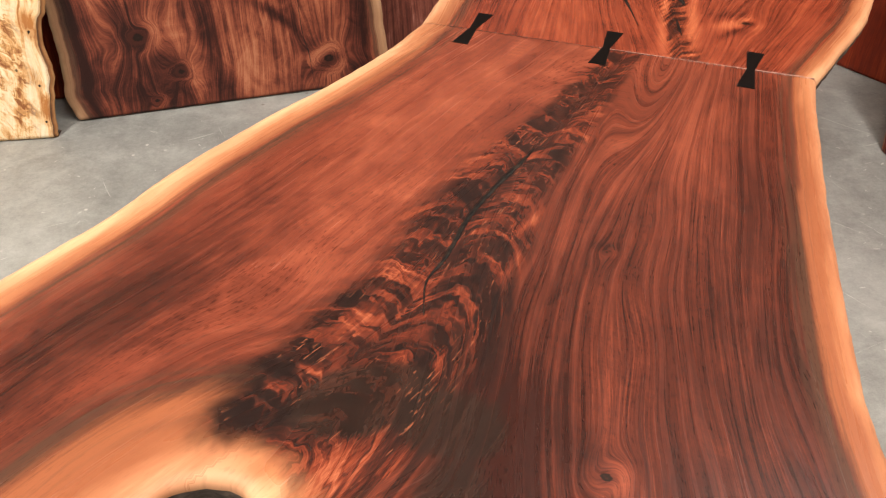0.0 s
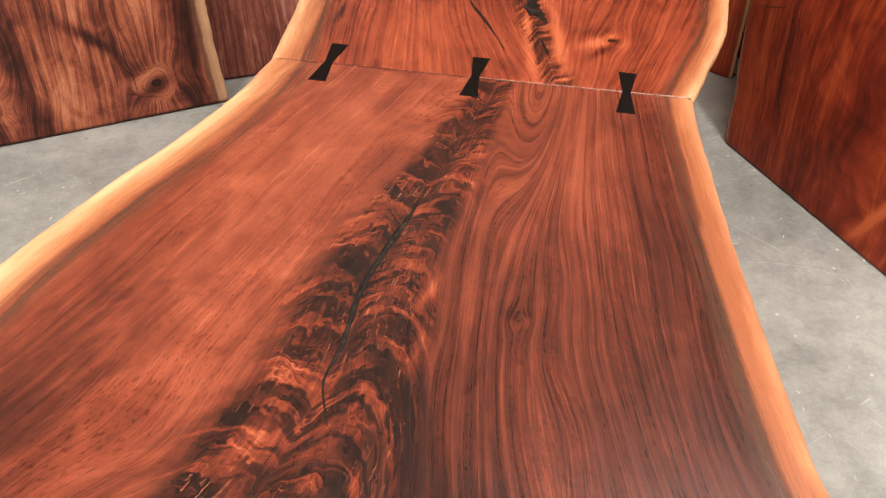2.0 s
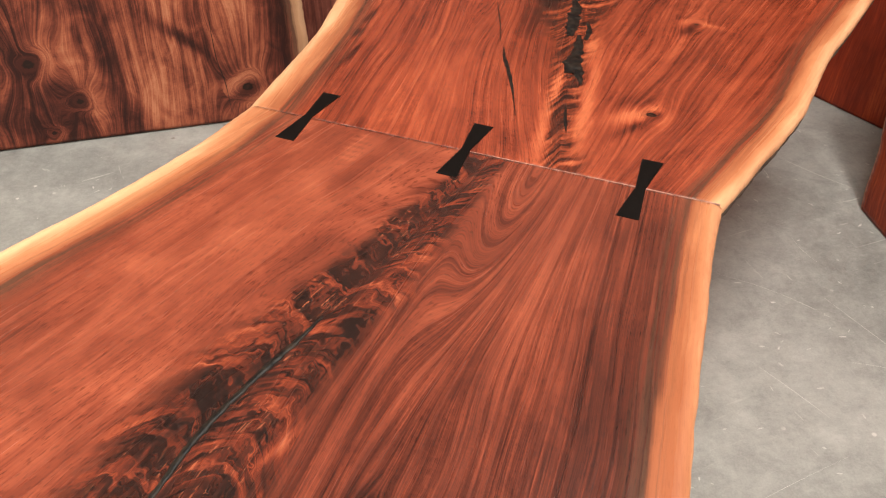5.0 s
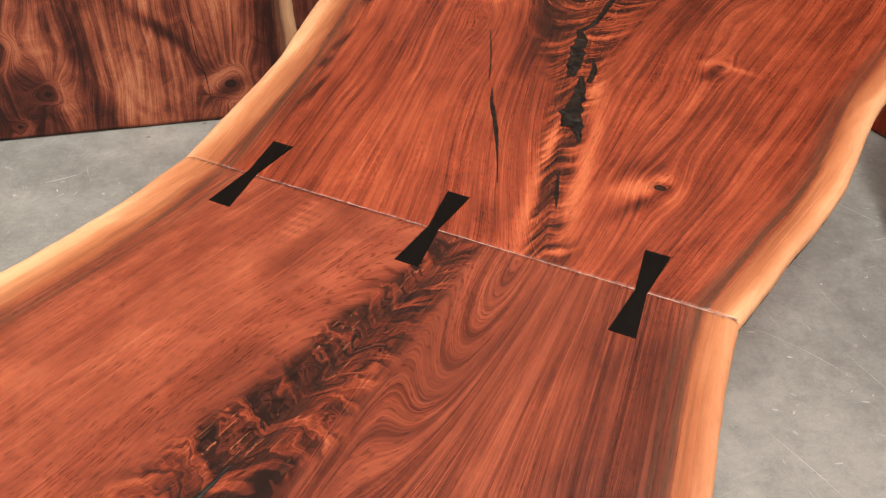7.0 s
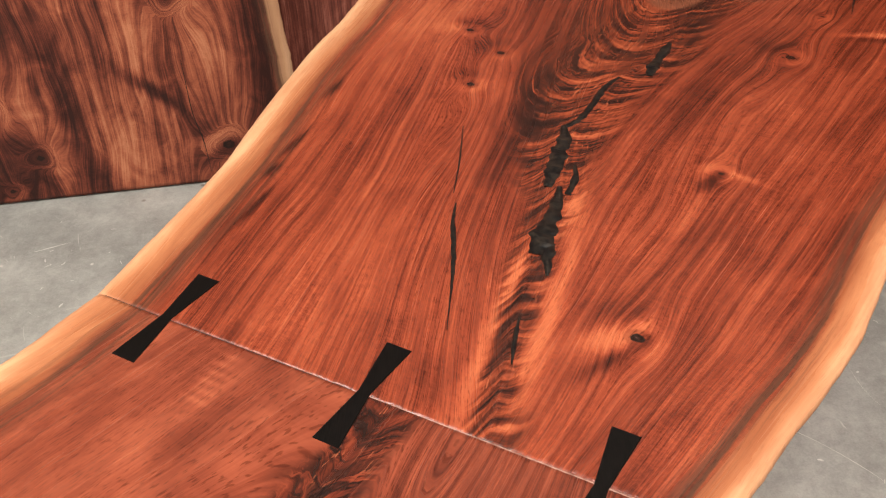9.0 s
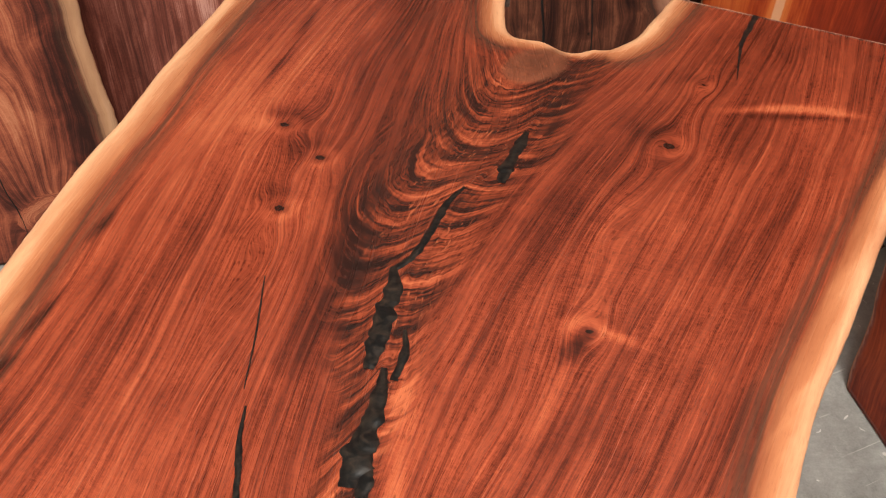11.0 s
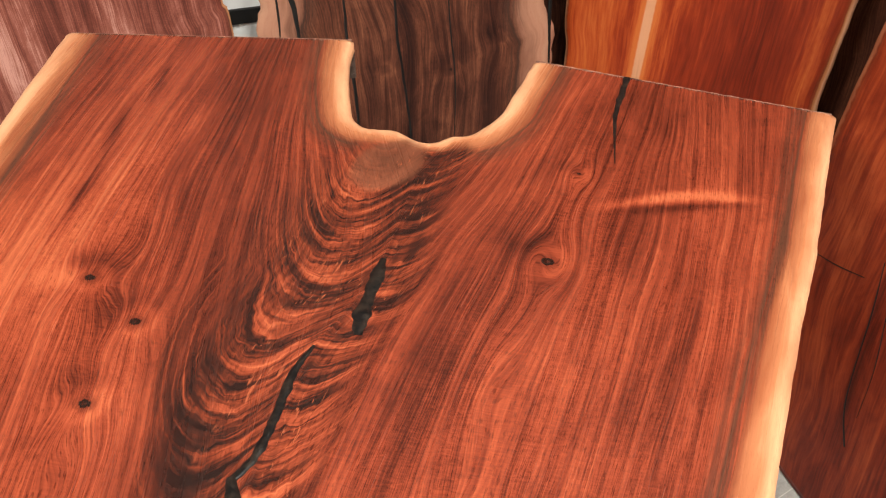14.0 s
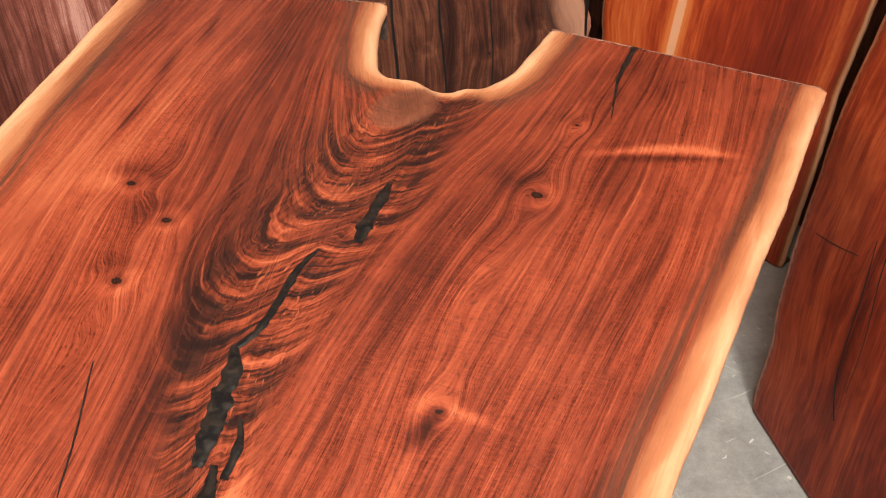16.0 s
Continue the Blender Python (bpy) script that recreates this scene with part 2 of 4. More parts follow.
wood_plum = wood("dark_red_walnut", [(0.045, 0.013, 0.010), (0.092, 0.025, 0.018), (0.155, 0.044, 0.030), (0.26, 0.090, 0.065), (0.50, 0.26, 0.21)],
                 PLUME, [(0.40, 0.16, 0.08), (0.55, 0.26, 0.12), (0.6, 0.32, 0.16)], (0.10, 0.04, 0.03), rough=0.36, ring=45, wander=0.03, seed=23.0, blotch=0.5, spec=0.25, pores=0.2)
wood_black = wood("raw_black_walnut", [(0.018, 0.0055, 0.004), (0.050, 0.015, 0.009), (0.095, 0.031, 0.017), (0.17, 0.060, 0.032), (0.28, 0.12, 0.068)],
                  PLUME, [(0.24, 0.11, 0.07), (0.40, 0.20, 0.13), (0.46, 0.26, 0.17)], (0.05, 0.025, 0.018), rough=0.52, ring=40, wander=0.08, seed=37.0, blotch=0.5, crisp=0.42)
wood_orange = wood("orange_walnut", [(0.09, 0.009, 0.0032), (0.17, 0.018, 0.006), (0.26, 0.031, 0.009), (0.40, 0.068, 0.016), (0.54, 0.14, 0.035)],
                   PLUME, [(0.46, 0.18, 0.07), (0.62, 0.31, 0.17), (0.66, 0.36, 0.2)], (0.22, 0.08, 0.03), rough=0.32, ring=12, wander=0.03, seed=41.0, blotch=0.2, crisp=0.2, pores=0.1, ripple=0.05)
wood_red = wood("red_walnut", [(0.055, 0.0066, 0.0030), (0.120, 0.0130, 0.0048), (0.200, 0.0245, 0.0080), (0.30, 0.047, 0.0135), (0.44, 0.092, 0.028)],
                PLUME, [(0.34, 0.09, 0.035), (0.50, 0.18, 0.085), (0.60, 0.27, 0.14)], (0.16, 0.035, 0.015), rough=0.36, ring=18, wander=0.05, seed=53.0, blotch=0.55, crisp=0.35, pores=0.2, ripple=0.08)
wood_maple = wood("spalted_maple", [(0.50, 0.20, 0.06), (0.84, 0.52, 0.25), (0.92, 0.72, 0.46), (0.94, 0.80, 0.58), (0.95, 0.85, 0.68)],
                  [(0.30, 0.11, 0.04), (0.72, 0.38, 0.15), (0.90, 0.66, 0.38), (0.94, 0.78, 0.55), (0.95, 0.84, 0.66)],
                  [(0.10, 0.04, 0.02), (0.36, 0.16, 0.06), (0.60, 0.34, 0.15)], (0.34, 0.15, 0.06), rough=0.45, ring=14, wander=0.16, seed=67.0, blotch=0.8, ribs=30.0, warp=0.12, pores=0.1)


def bark_material():
    m, nt, bsdf = mat_new("bark")
    v = place(nt)
    n = grain_noise(nt, v, 60, 4, 0.65, 0.5)
    feed(nt, bsdf.inputs["Base Color"], ramp(nt, n, [(0.3, (0.03, 0.02, 0.016)), (0.55, (0.10, 0.07, 0.055)), (0.75, (0.24, 0.18, 0.14))]))
    bsdf.inputs["Roughness"].default_value = 0.85
    relief(nt, bsdf, n, 0.6, 0.004)
    return m


def ebony_material():
    m, nt, bsdf = mat_new("ebony")
    x, y, z = split(nt, place(nt))
    n = grain_noise(nt, vec(nt, calc(nt, "MULTIPLY", x, 700.0), calc(nt, "MULTIPLY", y, 60.0), z), 1.0, 3, 0.6)
    feed(nt, bsdf.inputs["Base Color"], ramp(nt, n, [(0.35, (0.003, 0.0027, 0.0024)), (0.7, (0.007, 0.0055, 0.005))]))
    bsdf.inputs["Roughness"].default_value = 0.5
    bsdf.inputs["Specular IOR Level"].default_value = 0.05
    return m


def resin_material():
    m, nt, bsdf = mat_new("black_resin")
    n = grain_noise(nt, place(nt), 90, 4, 0.6, 1.2)
    feed(nt, bsdf.inputs["Base Color"], ramp(nt, n, [(0.42, (0.006, 0.006, 0.006)), (0.60, (0.018, 0.014, 0.011)), (0.78, (0.04, 0.024, 0.016))]))
    feed(nt, bsdf.inputs["Roughness"], span(nt, n, 0.3, 0.75, 0.34, 0.5))
    bsdf.inputs["Specular IOR Level"].default_value = 0.18
    relief(nt, bsdf, grain_noise(nt, place(nt), 70, 2, 0.5), 0.35, 0.003)
    return m


def glue_material():
    m, nt, bsdf = mat_new("glue_line")
    n = grain_noise(nt, place(nt), 120, 3, 0.6)
    feed(nt, bsdf.inputs["Base Color"], ramp(nt, n, [(0.35, (0.15, 0.055, 0.035)), (0.65, (0.38, 0.21, 0.16))]))
    bsdf.inputs["Roughness"].default_value = 0.4
    return m


def concrete_material():
    m, nt, bsdf = mat_new("concrete")
    v = place(nt)
    x, y, z = split(nt, v)
    cloud = grain_noise(nt, v, 1.6, 5, 0.6, 0.4)
    mott = grain_noise(nt, v, 14, 5, 0.65, 0.3)
    grit = grain_noise(nt, v, 240, 3, 0.6)
    speck = grain_noise(nt, v, 70, 3, 0.7)
    t = calc(nt, "ADD", calc(nt, "MULTIPLY", cloud, 0.42), calc(nt, "MULTIPLY", mott, 0.34))
    t = calc(nt, "MULTIPLY_ADD", speck, 0.16, calc(nt, "MULTIPLY_ADD", grit, 0.14, calc(nt, "SUBTRACT", t, 0.03)))
    col = ramp(nt, t, [(0.36, (0.19, 0.192, 0.182)), (0.5, (0.315, 0.318, 0.302)), (0.63, (0.44, 0.44, 0.418))])
    # scuffs and scratches in three directions
    for k, (ca, sa, lo) in enumerate(((0.94, 0.34, 0.66), (0.30, -0.95, 0.67), (0.77, -0.64, 0.68))):
        u = calc(nt, "ADD", calc(nt, "MULTIPLY", x, ca), calc(nt, "MULTIPLY", y, sa))
        w = calc(nt, "SUBTRACT", calc(nt, "MULTIPLY", y, ca), calc(nt, "MULTIPLY", x, sa))
        n = grain_noise(nt, vec(nt, calc(nt, "MULTIPLY", u, 3.0 + 3.0 * k), calc(nt, "MULTIPLY", w, 55.0 + 25.0 * k), 5.0 * k), 1.0, 3, 0.6, 0.9)
        gate = span(nt, grain_noise(nt, v, 3.0 + k, 2, 0.5), 0.44, 0.58)
        col = mix(nt, calc(nt, "MULTIPLY", calc(nt, "MULTIPLY", span(nt, n, lo, lo + 0.07), gate), 0.5), col, (0.62, 0.61, 0.57))
    spot = nt.nodes.new("ShaderNodeTexVoronoi")
    nt.links.new(v, spot.inputs["Vector"])
    spot.inputs["Scale"].default_value = 16.0
    sm = calc(nt, "MULTIPLY", span(nt, spot.outputs["Distance"], 0.10, 0.05), span(nt, grain_noise(nt, v, 7.0, 1), 0.52, 0.60))
    col = mix(nt, calc(nt, "MULTIPLY", sm, 0.6), col, (0.72, 0.70, 0.66))
    dirt = nt.nodes.new("ShaderNodeTexVoronoi")
    nt.links.new(v, dirt.inputs["Vector"])
    dirt.inputs["Scale"].default_value = 9.0
    dm = calc(nt, "MULTIPLY", span(nt, dirt.outputs["Distance"], 0.09, 0.04), span(nt, grain_noise(nt, v, 5.0, 1), 0.55, 0.60))
    col = mix(nt, calc(nt, "MULTIPLY", dm, 0.7), col, (0.13, 0.09, 0.07))
    feed(nt, bsdf.inputs["Base Color"], col)
    feed(nt, bsdf.inputs["Roughness"], span(nt, mott, 0.3, 0.7, 0.42, 0.62))
    relief(nt, bsdf, calc(nt, "ADD", mott, calc(nt, "MULTIPLY", grit, 0.5)), 0.12, 0.003)
    return m


def plain_material(name, a, b, rough, scale=4.0, bump=0.05):
    m, nt, bsdf = mat_new(name)
    n = grain_noise(nt, place(nt), scale, 5, 0.6, 0.3)
    feed(nt, bsdf.inputs["Base Color"], ramp(nt, n, [(0.3, a), (0.7, b)]))
    bsdf.inputs["Roughness"].default_value = rough
    bsdf.inputs["Specular IOR Level"].default_value = 0.25
    relief(nt, bsdf, grain_noise(nt, place(nt), scale * 30, 3), bump, 0.003)
    return m


def glow_material(name, col, strength):
    m, nt, bsdf = mat_new(name)
    bsdf.inputs["Base Color"].default_value = (0.8, 0.8, 0.8, 1)
    bsdf.inputs["Emission Color"].default_value = (*col, 1)
    bsdf.inputs["Emission Strength"].default_value = strength
    return m


bark = bark_material()
ebony = ebony_material()
resin = resin_material()
glue = glue_material()
concrete = concrete_material()
wall_paint = plain_material("wall_paint", (0.52, 0.50, 0.47), (0.62, 0.60, 0.57), 0.8)
ceiling_paint = plain_material("ceiling_paint", (0.60, 0.60, 0.58), (0.68, 0.68, 0.66), 0.85)
pine = plain_material("pine", (0.42, 0.25, 0.12), (0.58, 0.38, 0.20), 0.6, 9.0)
white_board = plain_material("white_board", (0.78, 0.83, 0.84), (0.86, 0.90, 0.90), 0.5)
chipped = plain_material("chipped", (0.06, 0.02, 0.013), (0.36, 0.19, 0.13), 0.6, 60.0)
chalk = plain_material("chalk", (0.42, 0.42, 0.40), (0.66, 0.65, 0.62), 0.7, 20.0)
black_strip = plain_material("black_strip", (0.006, 0.006, 0.006), (0.015, 0.015, 0.015), 0.5)
lamp_metal = plain_material("lamp_metal", (0.6, 0.6, 0.6), (0.7, 0.7, 0.7), 0.4)


# ---- mesh helpers ----
def thing(name, at, label, category, group="", kind=""):
    ob = new(name)
    ob.matrix_basis = Matrix.Translation(at)
    return tagged(ob, label, category, group, kind)


def link_mesh(name, me, materials, parent=None, label=""):
    for m in materials:
        me.materials.append(m)
    ob = new(name, me)
    if parent is not None:
        base = parent.matrix_basis if parent.parent is None else parent.parent.matrix_basis @ parent.matrix_basis
        me.transform(base.inverted())
        ob.parent = parent
    if label:
        ob["label"] = label
    return ob


def part(name, bm, material, parent, label=""):
    me = bpy.data.meshes.new(name)
    bm.normal_update()
    bm.to_mesh(me)
    bm.free()
    return link_mesh(name, me, [material], parent, label)


def box(bm, x0, y0, z0, x1, y1, z1, bevel=0.0, turn=None):
    r = bmesh.ops.create_cube(bm, size=1.0)
    vs = r["verts"]
    m = Matrix.Translation(((x0 + x1) / 2, (y0 + y1) / 2, (z0 + z1) / 2)) @ Matrix.Diagonal((x1 - x0, y1 - y0, z1 - z0, 1))
    bmesh.ops.transform(bm, matrix=(turn @ m) if turn is not None else m, verts=vs)
    if bevel:
        es = list({e for v in vs for e in v.link_edges})
        bmesh.ops.bevel(bm, geom=es, offset=bevel, segments=2, affect="EDGES", profile=0.5)


def smooth_line(pts, step):
    """Catmull-Rom through pts, resampled at even steps; both ends kept."""
    p = np.array(pts, float)
    q = np.vstack([2 * p[0] - p[1], p, 2 * p[-1] - p[-2]])
    out = []
    for i in range(1, len(q) - 2):
        for t in np.linspace(0, 1, 24, endpoint=False):
            a, b, c, d = q[i - 1], q[i], q[i + 1], q[i + 2]
            out.append(0.5 * (2 * b + (c - a) * t + (2 * a - 5 * b + 4 * c - d) * t * t + (3 * b - a - 3 * c + d) * t ** 3))
    out = np.array(out + [p[-1]])
    s = np.concatenate([[0], np.cumsum(np.hypot(*np.diff(out, axis=0).T))])
    n = max(2, int(round(s[-1] / step)) + 1)
    k = np.linspace(0, s[-1], n)
    return np.column_stack([np.interp(k, s, out[:, 0]), np.interp(k, s, out[:, 1])])


def line_distance(p, line):
    """Distance of each point from a polyline, the side on which it lies, and the length along it."""
    best = np.full(len(p), 1e9)
    side = np.zeros(len(p))
    along = np.zeros(len(p))
    s = 0.0
    for a, b in zip(line[:-1], line[1:]):
        ab = b - a
        n = np.hypot(*ab)
        t = np.clip(((p - a) @ ab) / (n * n), 0, 1)
        q = p - a - t[:, None] * ab
        d = np.hypot(q[:, 0], q[:, 1])
        m = d < best
        best[m], along[m] = d[m], s + t[m] * n
        side[m] = np.sign(ab[0] * (p[m, 1] - a[1]) - ab[1] * (p[m, 0] - a[0]))
        s += n
    return best, side, along


def inside(p, loop):
    c = np.zeros(len(p), bool)
    j = len(loop) - 1
    for i in range(len(loop)):
        (xi, yi), (xj, yj) = loop[i], loop[j]
        if yi != yj:
            c ^= ((yi > p[:, 1]) != (yj > p[:, 1])) & (p[:, 0] < (xj - xi) * (p[:, 1] - yi) / (yj - yi) + xi)
        j = i
    return c


def wobble(p, scale, amount, seed):
    return np.array([noise.noise((x * scale, y * scale, seed)) * amount for x, y in p])


def grain_field(p, guides, pith, way, lo, hi, h=0.007, stiff=0.03):
    """A smooth field over the slab whose level lines follow the guides: one growth ring is one level."""
    nx, ny = int((hi[0] - lo[0]) / h) + 3, int((hi[1] - lo[1]) / h) + 3
    gx, gy = np.meshgrid(lo[0] - h + h * np.arange(nx), lo[1] - h + h * np.arange(ny))
    q = np.column_stack([gx.ravel(), gy.ravel()])
    dp, sd, _ = line_distance(q, pith)
    nvec = np.zeros((len(q), 2))
    for g in guides:
        l = smooth_line(g, 0.02)
        t = np.gradient(l, axis=0)
        t /= np.maximum(np.hypot(t[:, 0], t[:, 1]), 1e-9)[:, None]
        nor = np.column_stack([-t[:, 1], t[:, 0]])
        _, s1, _ = line_distance(l, pith)
        kk = np.argmin(((l[:, None] - pith[None]) ** 2).sum(2), axis=1)
        a = np.gradient(pith, axis=0)[kk]
        a /= np.hypot(a[:, 0], a[:, 1])[:, None]
        want = np.column_stack([-a[:, 1], a[:, 0]]) * s1[:, None] - a * way * 0.7
        nor *= np.where((nor * want).sum(1) < 0, -1, 1)[:, None]
        for c, v, s in zip(l, nor, s1):
            w = np.where(sd * s >= 0, 1.0, 0.02) / (((q - c) ** 2).sum(1) + 0.012 ** 2) ** 1.6
            nvec += w[:, None] * v
    nvec /= np.maximum(np.hypot(nvec[:, 0], nvec[:, 1]), 1e-9)[:, None]
    n0, n1 = nvec[:, 0].reshape(ny, nx), nvec[:, 1].reshape(ny, nx)
    c0 = (n0[:-1, :-1] + n0[1:, :-1] + n0[:-1, 1:] + n0[1:, 1:]) / 4
    c1 = (n1[:-1, :-1] + n1[1:, :-1] + n1[:-1, 1:] + n1[1:, 1:]) / 4
    m = np.maximum(np.hypot(c0, c1), 1e-6)
    tx, ty = -c1 / m, c0 / m
    ex, ey = (n0[:, :-1] + n0[:, 1:]) / 2 * h, (n1[:-1] + n1[1:]) / 2 * h

    def back(gxx, gyy, d0, d1):
        r = np.zeros((ny, nx))
        a, b = (gxx - gyy) / 2, (gxx + gyy) / 2
        r[:-1, :-1] -= b
        r[1:, 1:] += b
        r[:-1, 1:] += a
        r[1:, :-1] -= a
        r[:, :-1] -= d0
        r[:, 1:] += d0
        r[:-1] -= d1
        r[1:] += d1
        return r

    def apply(f):
        gxx = (f[:-1, 1:] - f[:-1, :-1] + f[1:, 1:] - f[1:, :-1]) / 2
        gyy = (f[1:, :-1] - f[:-1, :-1] + f[1:, 1:] - f[:-1, 1:]) / 2
        along = tx * gxx + ty * gyy
        return back(along * tx, along * ty, stiff * np.diff(f, axis=1), stiff * np.diff(f, axis=0)) + 1e-6 * f
    zero = np.zeros((ny - 1, nx - 1))
    f = dp.reshape(ny, nx).copy()
    r = back(zero, zero, stiff * ex, stiff * ey) - apply(f)
    d, rr = r.copy(), (r * r).sum()
    for _ in range(700):
        ad = apply(d)
        al = rr / (d * ad).sum()
        f += al * d
        r -= al * ad
        new_rr = (r * r).sum()
        if new_rr < 1e-12:
            break
        d = r + new_rr / rr * d
        rr = new_rr
    x, y = (p[:, 0] - lo[0] + h) / h, (p[:, 1] - lo[1] + h) / h
    i, j = np.clip(x.astype(int), 0, nx - 2), np.clip(y.astype(int), 0, ny - 2)
    u, v = x - i, y - j
    return f[j, i] * (1 - u) * (1 - v) + f[j, i + 1] * u * (1 - v) + f[j + 1, i] * (1 - u) * v + f[j + 1, i + 1] * u * v


def slab_solid(name, chains, pith, axis, step, thick, material, frame_m, feather, knots=(), lights=(), darks=(), sapwidth=0.052, seed=0.0,
               ragged=0.0012, slope=0.010, c1=(0.8, 0.8), c2=(4.0, 4.0), fall=4, mottle=(0.0, 0.0), arches=(), crotch='', rim_light=0.0, bow=0.12, knot_halo=0.7, rim_reach=0.05, guides=(), satins=(), scale=0.9):
    """A live-edge slab. chains: (points, kind) round the outline, counter-clockwise; kind 'live', 'cut' or a sapwood width of its own.
    It is built in a plane of its own (x, y, thickness down) and then laid by frame_m."""
    loop, live, sapw = [], [], []
    outer = []
    for pts, kind in chains:
        l = smooth_line(pts, step) if kind != "cut" else np.column_stack([np.linspace(pts[0][k], pts[-1][k], max(3, int(math.dist(pts[0], pts[-1]) / step))) for k in (0, 1)])
        if kind != "cut":
            t = np.gradient(l, axis=0)
            t /= np.maximum(np.hypot(t[:, 0], t[:, 1]), 1e-9)[:, None]
            w = wobble(l, 28, ragged, seed) + wobble(l, 110, ragged * 0.5, seed + 5)
            w[0] = w[-1] = 0
            l = l + np.column_stack([t[:, 1], -t[:, 0]]) * w[:, None]
            fork = not (kind == "live" or isinstance(kind, tuple))
            outer.append((l, kind if fork else sapwidth if kind == "live" else kind[1], fork))
        loop += list(l[:-1])
        live += [0.0 if kind == "cut" else 1.0] * (len(l) - 1)
    loop = np.array(loop)
    live = np.array(live)
    live[1:] = np.maximum(live[1:], 0)
    lo, hi = loop.min(0), loop.max(0)
    gx, gy = np.meshgrid(np.arange(lo[0], hi[0], step), np.arange(lo[1], hi[1], step * 0.87))
    gx = gx + (np.arange(gx.shape[0]) % 2)[:, None] * step * 0.5
    grid = np.column_stack([gx.ravel(), gy.ravel()])
    grid = grid[inside(grid, loop)]
    de, _, _ = line_distance(grid, np.vstack([loop, loop[:1]]))
    grid = grid[de > step * 0.7]
    rng = np.random.default_rng(int(seed * 10) + 1)
    grid = grid + rng.uniform(-0.02, 0.02, grid.shape) * step
    n = len(loop)
    allp = [Vector(p) for p in np.vstack([loop, grid])]
    res = delaunay_2d_cdt(allp, [(i, (i + 1) % n) for i in range(n)], [], 1, 1e-7)
    p = np.array([(v.x, v.y) for v in res[0]])
    tris = np.array([list(f) for f in res[2] if len(f) == 3])
    org = {}
    for k, o in enumerate(res[3]):
        for j in o:
            org[j] = k
    rim = np.array([org[i] for i in range(n)])

    # fields
    ratio = np.full(len(p), 9.0)
    dmin = np.full(len(p), 9.0)
    flank = np.full(len(p), 9.0)
    for l, w, fork in outer:
        d, _, _ = line_distance(p, l)
        ratio = np.minimum(ratio, np.where(d < w, d / w, 1 + (d - w) / min(w, 0.045)))
        dmin = np.minimum(dmin, d)
        if not fork:
            flank = np.minimum(flank, d)
    pl = smooth_line(pith, 0.01)
    dp, sd, al = line_distance(p, pl)
    ax = np.array(axis) / np.hypot(*axis)
    notch_d = np.full(len(p), 9.0)
    for l, w, fork in outer:
        if fork:
            notch_d = np.minimum(notch_d, line_distance(p, l)[0])
    side_d, side_s, _ = line_distance(p, np.vstack([pl[0] + (pl[0] - pl[8]) * 8, pl, pl[-1] + (pl[-1] - pl[-9]) * 8]))
    a = side_d / (side_d + flank + 1e-6)
    G = side_s * a * 0.36 + 0.10 * (p @ np.array((ax[1], -ax[0])))
    S = p @ ax
    c1, c2 = (np.where(sd > 0, c[0], c[1]) for c in (c1, c2))
    P = al + c1 * dp - c2 * dp * dp / (1 + dp / bow)
    if guides:
        way = 1 if crotch == "end" else -1
        G = grain_field(p, guides, pl, way, lo, hi) * scale + 0.35 * (sd < 0)
    fw = np.interp(al, [k[0] for k in feather], [k[1] for k in feather])
    fr = np.interp(al, [k[0] for k in feather], [k[2] for k in feather])
    wd = np.where(sd > 0, fw, fr)
    M = np.where(sd > 0, mottle[0], mottle[1]) * np.clip(dp / 0.06, 0, 1)
    for x, y, ang, long, wide, amt in arches:
        e = np.array((math.cos(radians(ang)), math.sin(radians(ang))))
        u, v = (p - (x, y)) @ e, (p - (x, y)) @ np.array((-e[1], e[0]))
        G = G + amt * np.exp(-((u / long) ** 2 + (v / wide) ** 2))
    F = np.exp(-(dp / np.maximum(wd, 1e-4)) ** fall)
    F[wd < 0.004] = 0
    if crotch:
        F *= np.clip((notch_d - 0.015) / 0.06, 0, 1) if crotch == "start" else np.clip((notch_d - 0.008) / 0.03, 0, 1)
    K, L, D = (np.zeros(len(p)) for _ in range(3))
    perp = np.array((ax[1], -ax[0]))
    for x, y, r in knots:
        q = p - (x, y)
        u, v = q @ perp, q @ ax
        G += np.sign(u + 1e-6) * -0.9 * np.minimum(np.abs(u), r * 3) * np.exp(-((u / (r * 3.2)) ** 2 + (v / (r * 5.0)) ** 2)) * 0.9
        if r > 0.012:
            rr = np.hypot(u * 0.85, v) + 0.25 * r * np.sin(3 * np.arctan2(v, u) + x * 40)
            eye = np.exp(-(rr / (1.6 * r)) ** 4)
            G = G * (1 - eye) + (x + 0.55 * rr) * eye
        K = np.maximum(K, np.exp(-((u / r) ** 2 + (v / (r * 0.75)) ** 2)))
        rr = np.hypot(u, v)
        L += knot_halo * np.exp(-((rr - 2.0 * r) / (0.9 * r)) ** 2) * (0.6 + 0.4 * np.clip(u / (r * 2), -1, 1))
        D += knot_halo * 0.8 * np.exp(-((u + 2.2 * r) / (3.2 * r)) ** 2 - ((v - 2.4 * r) / (2.6 * r)) ** 2)
    for src, out in ((lights, L), (darks, D)):
        for x, y, ang, long, wide, amt in src:
            q = p - (x, y)
            e = np.array((math.cos(radians(ang)), math.sin(radians(ang))))
            u, v = q @ e, q @ np.array((-e[1], e[0]))
            out += amt * np.exp(-((u / long) ** 2 + (v / wide) ** 2))
    T = np.zeros(len(p))
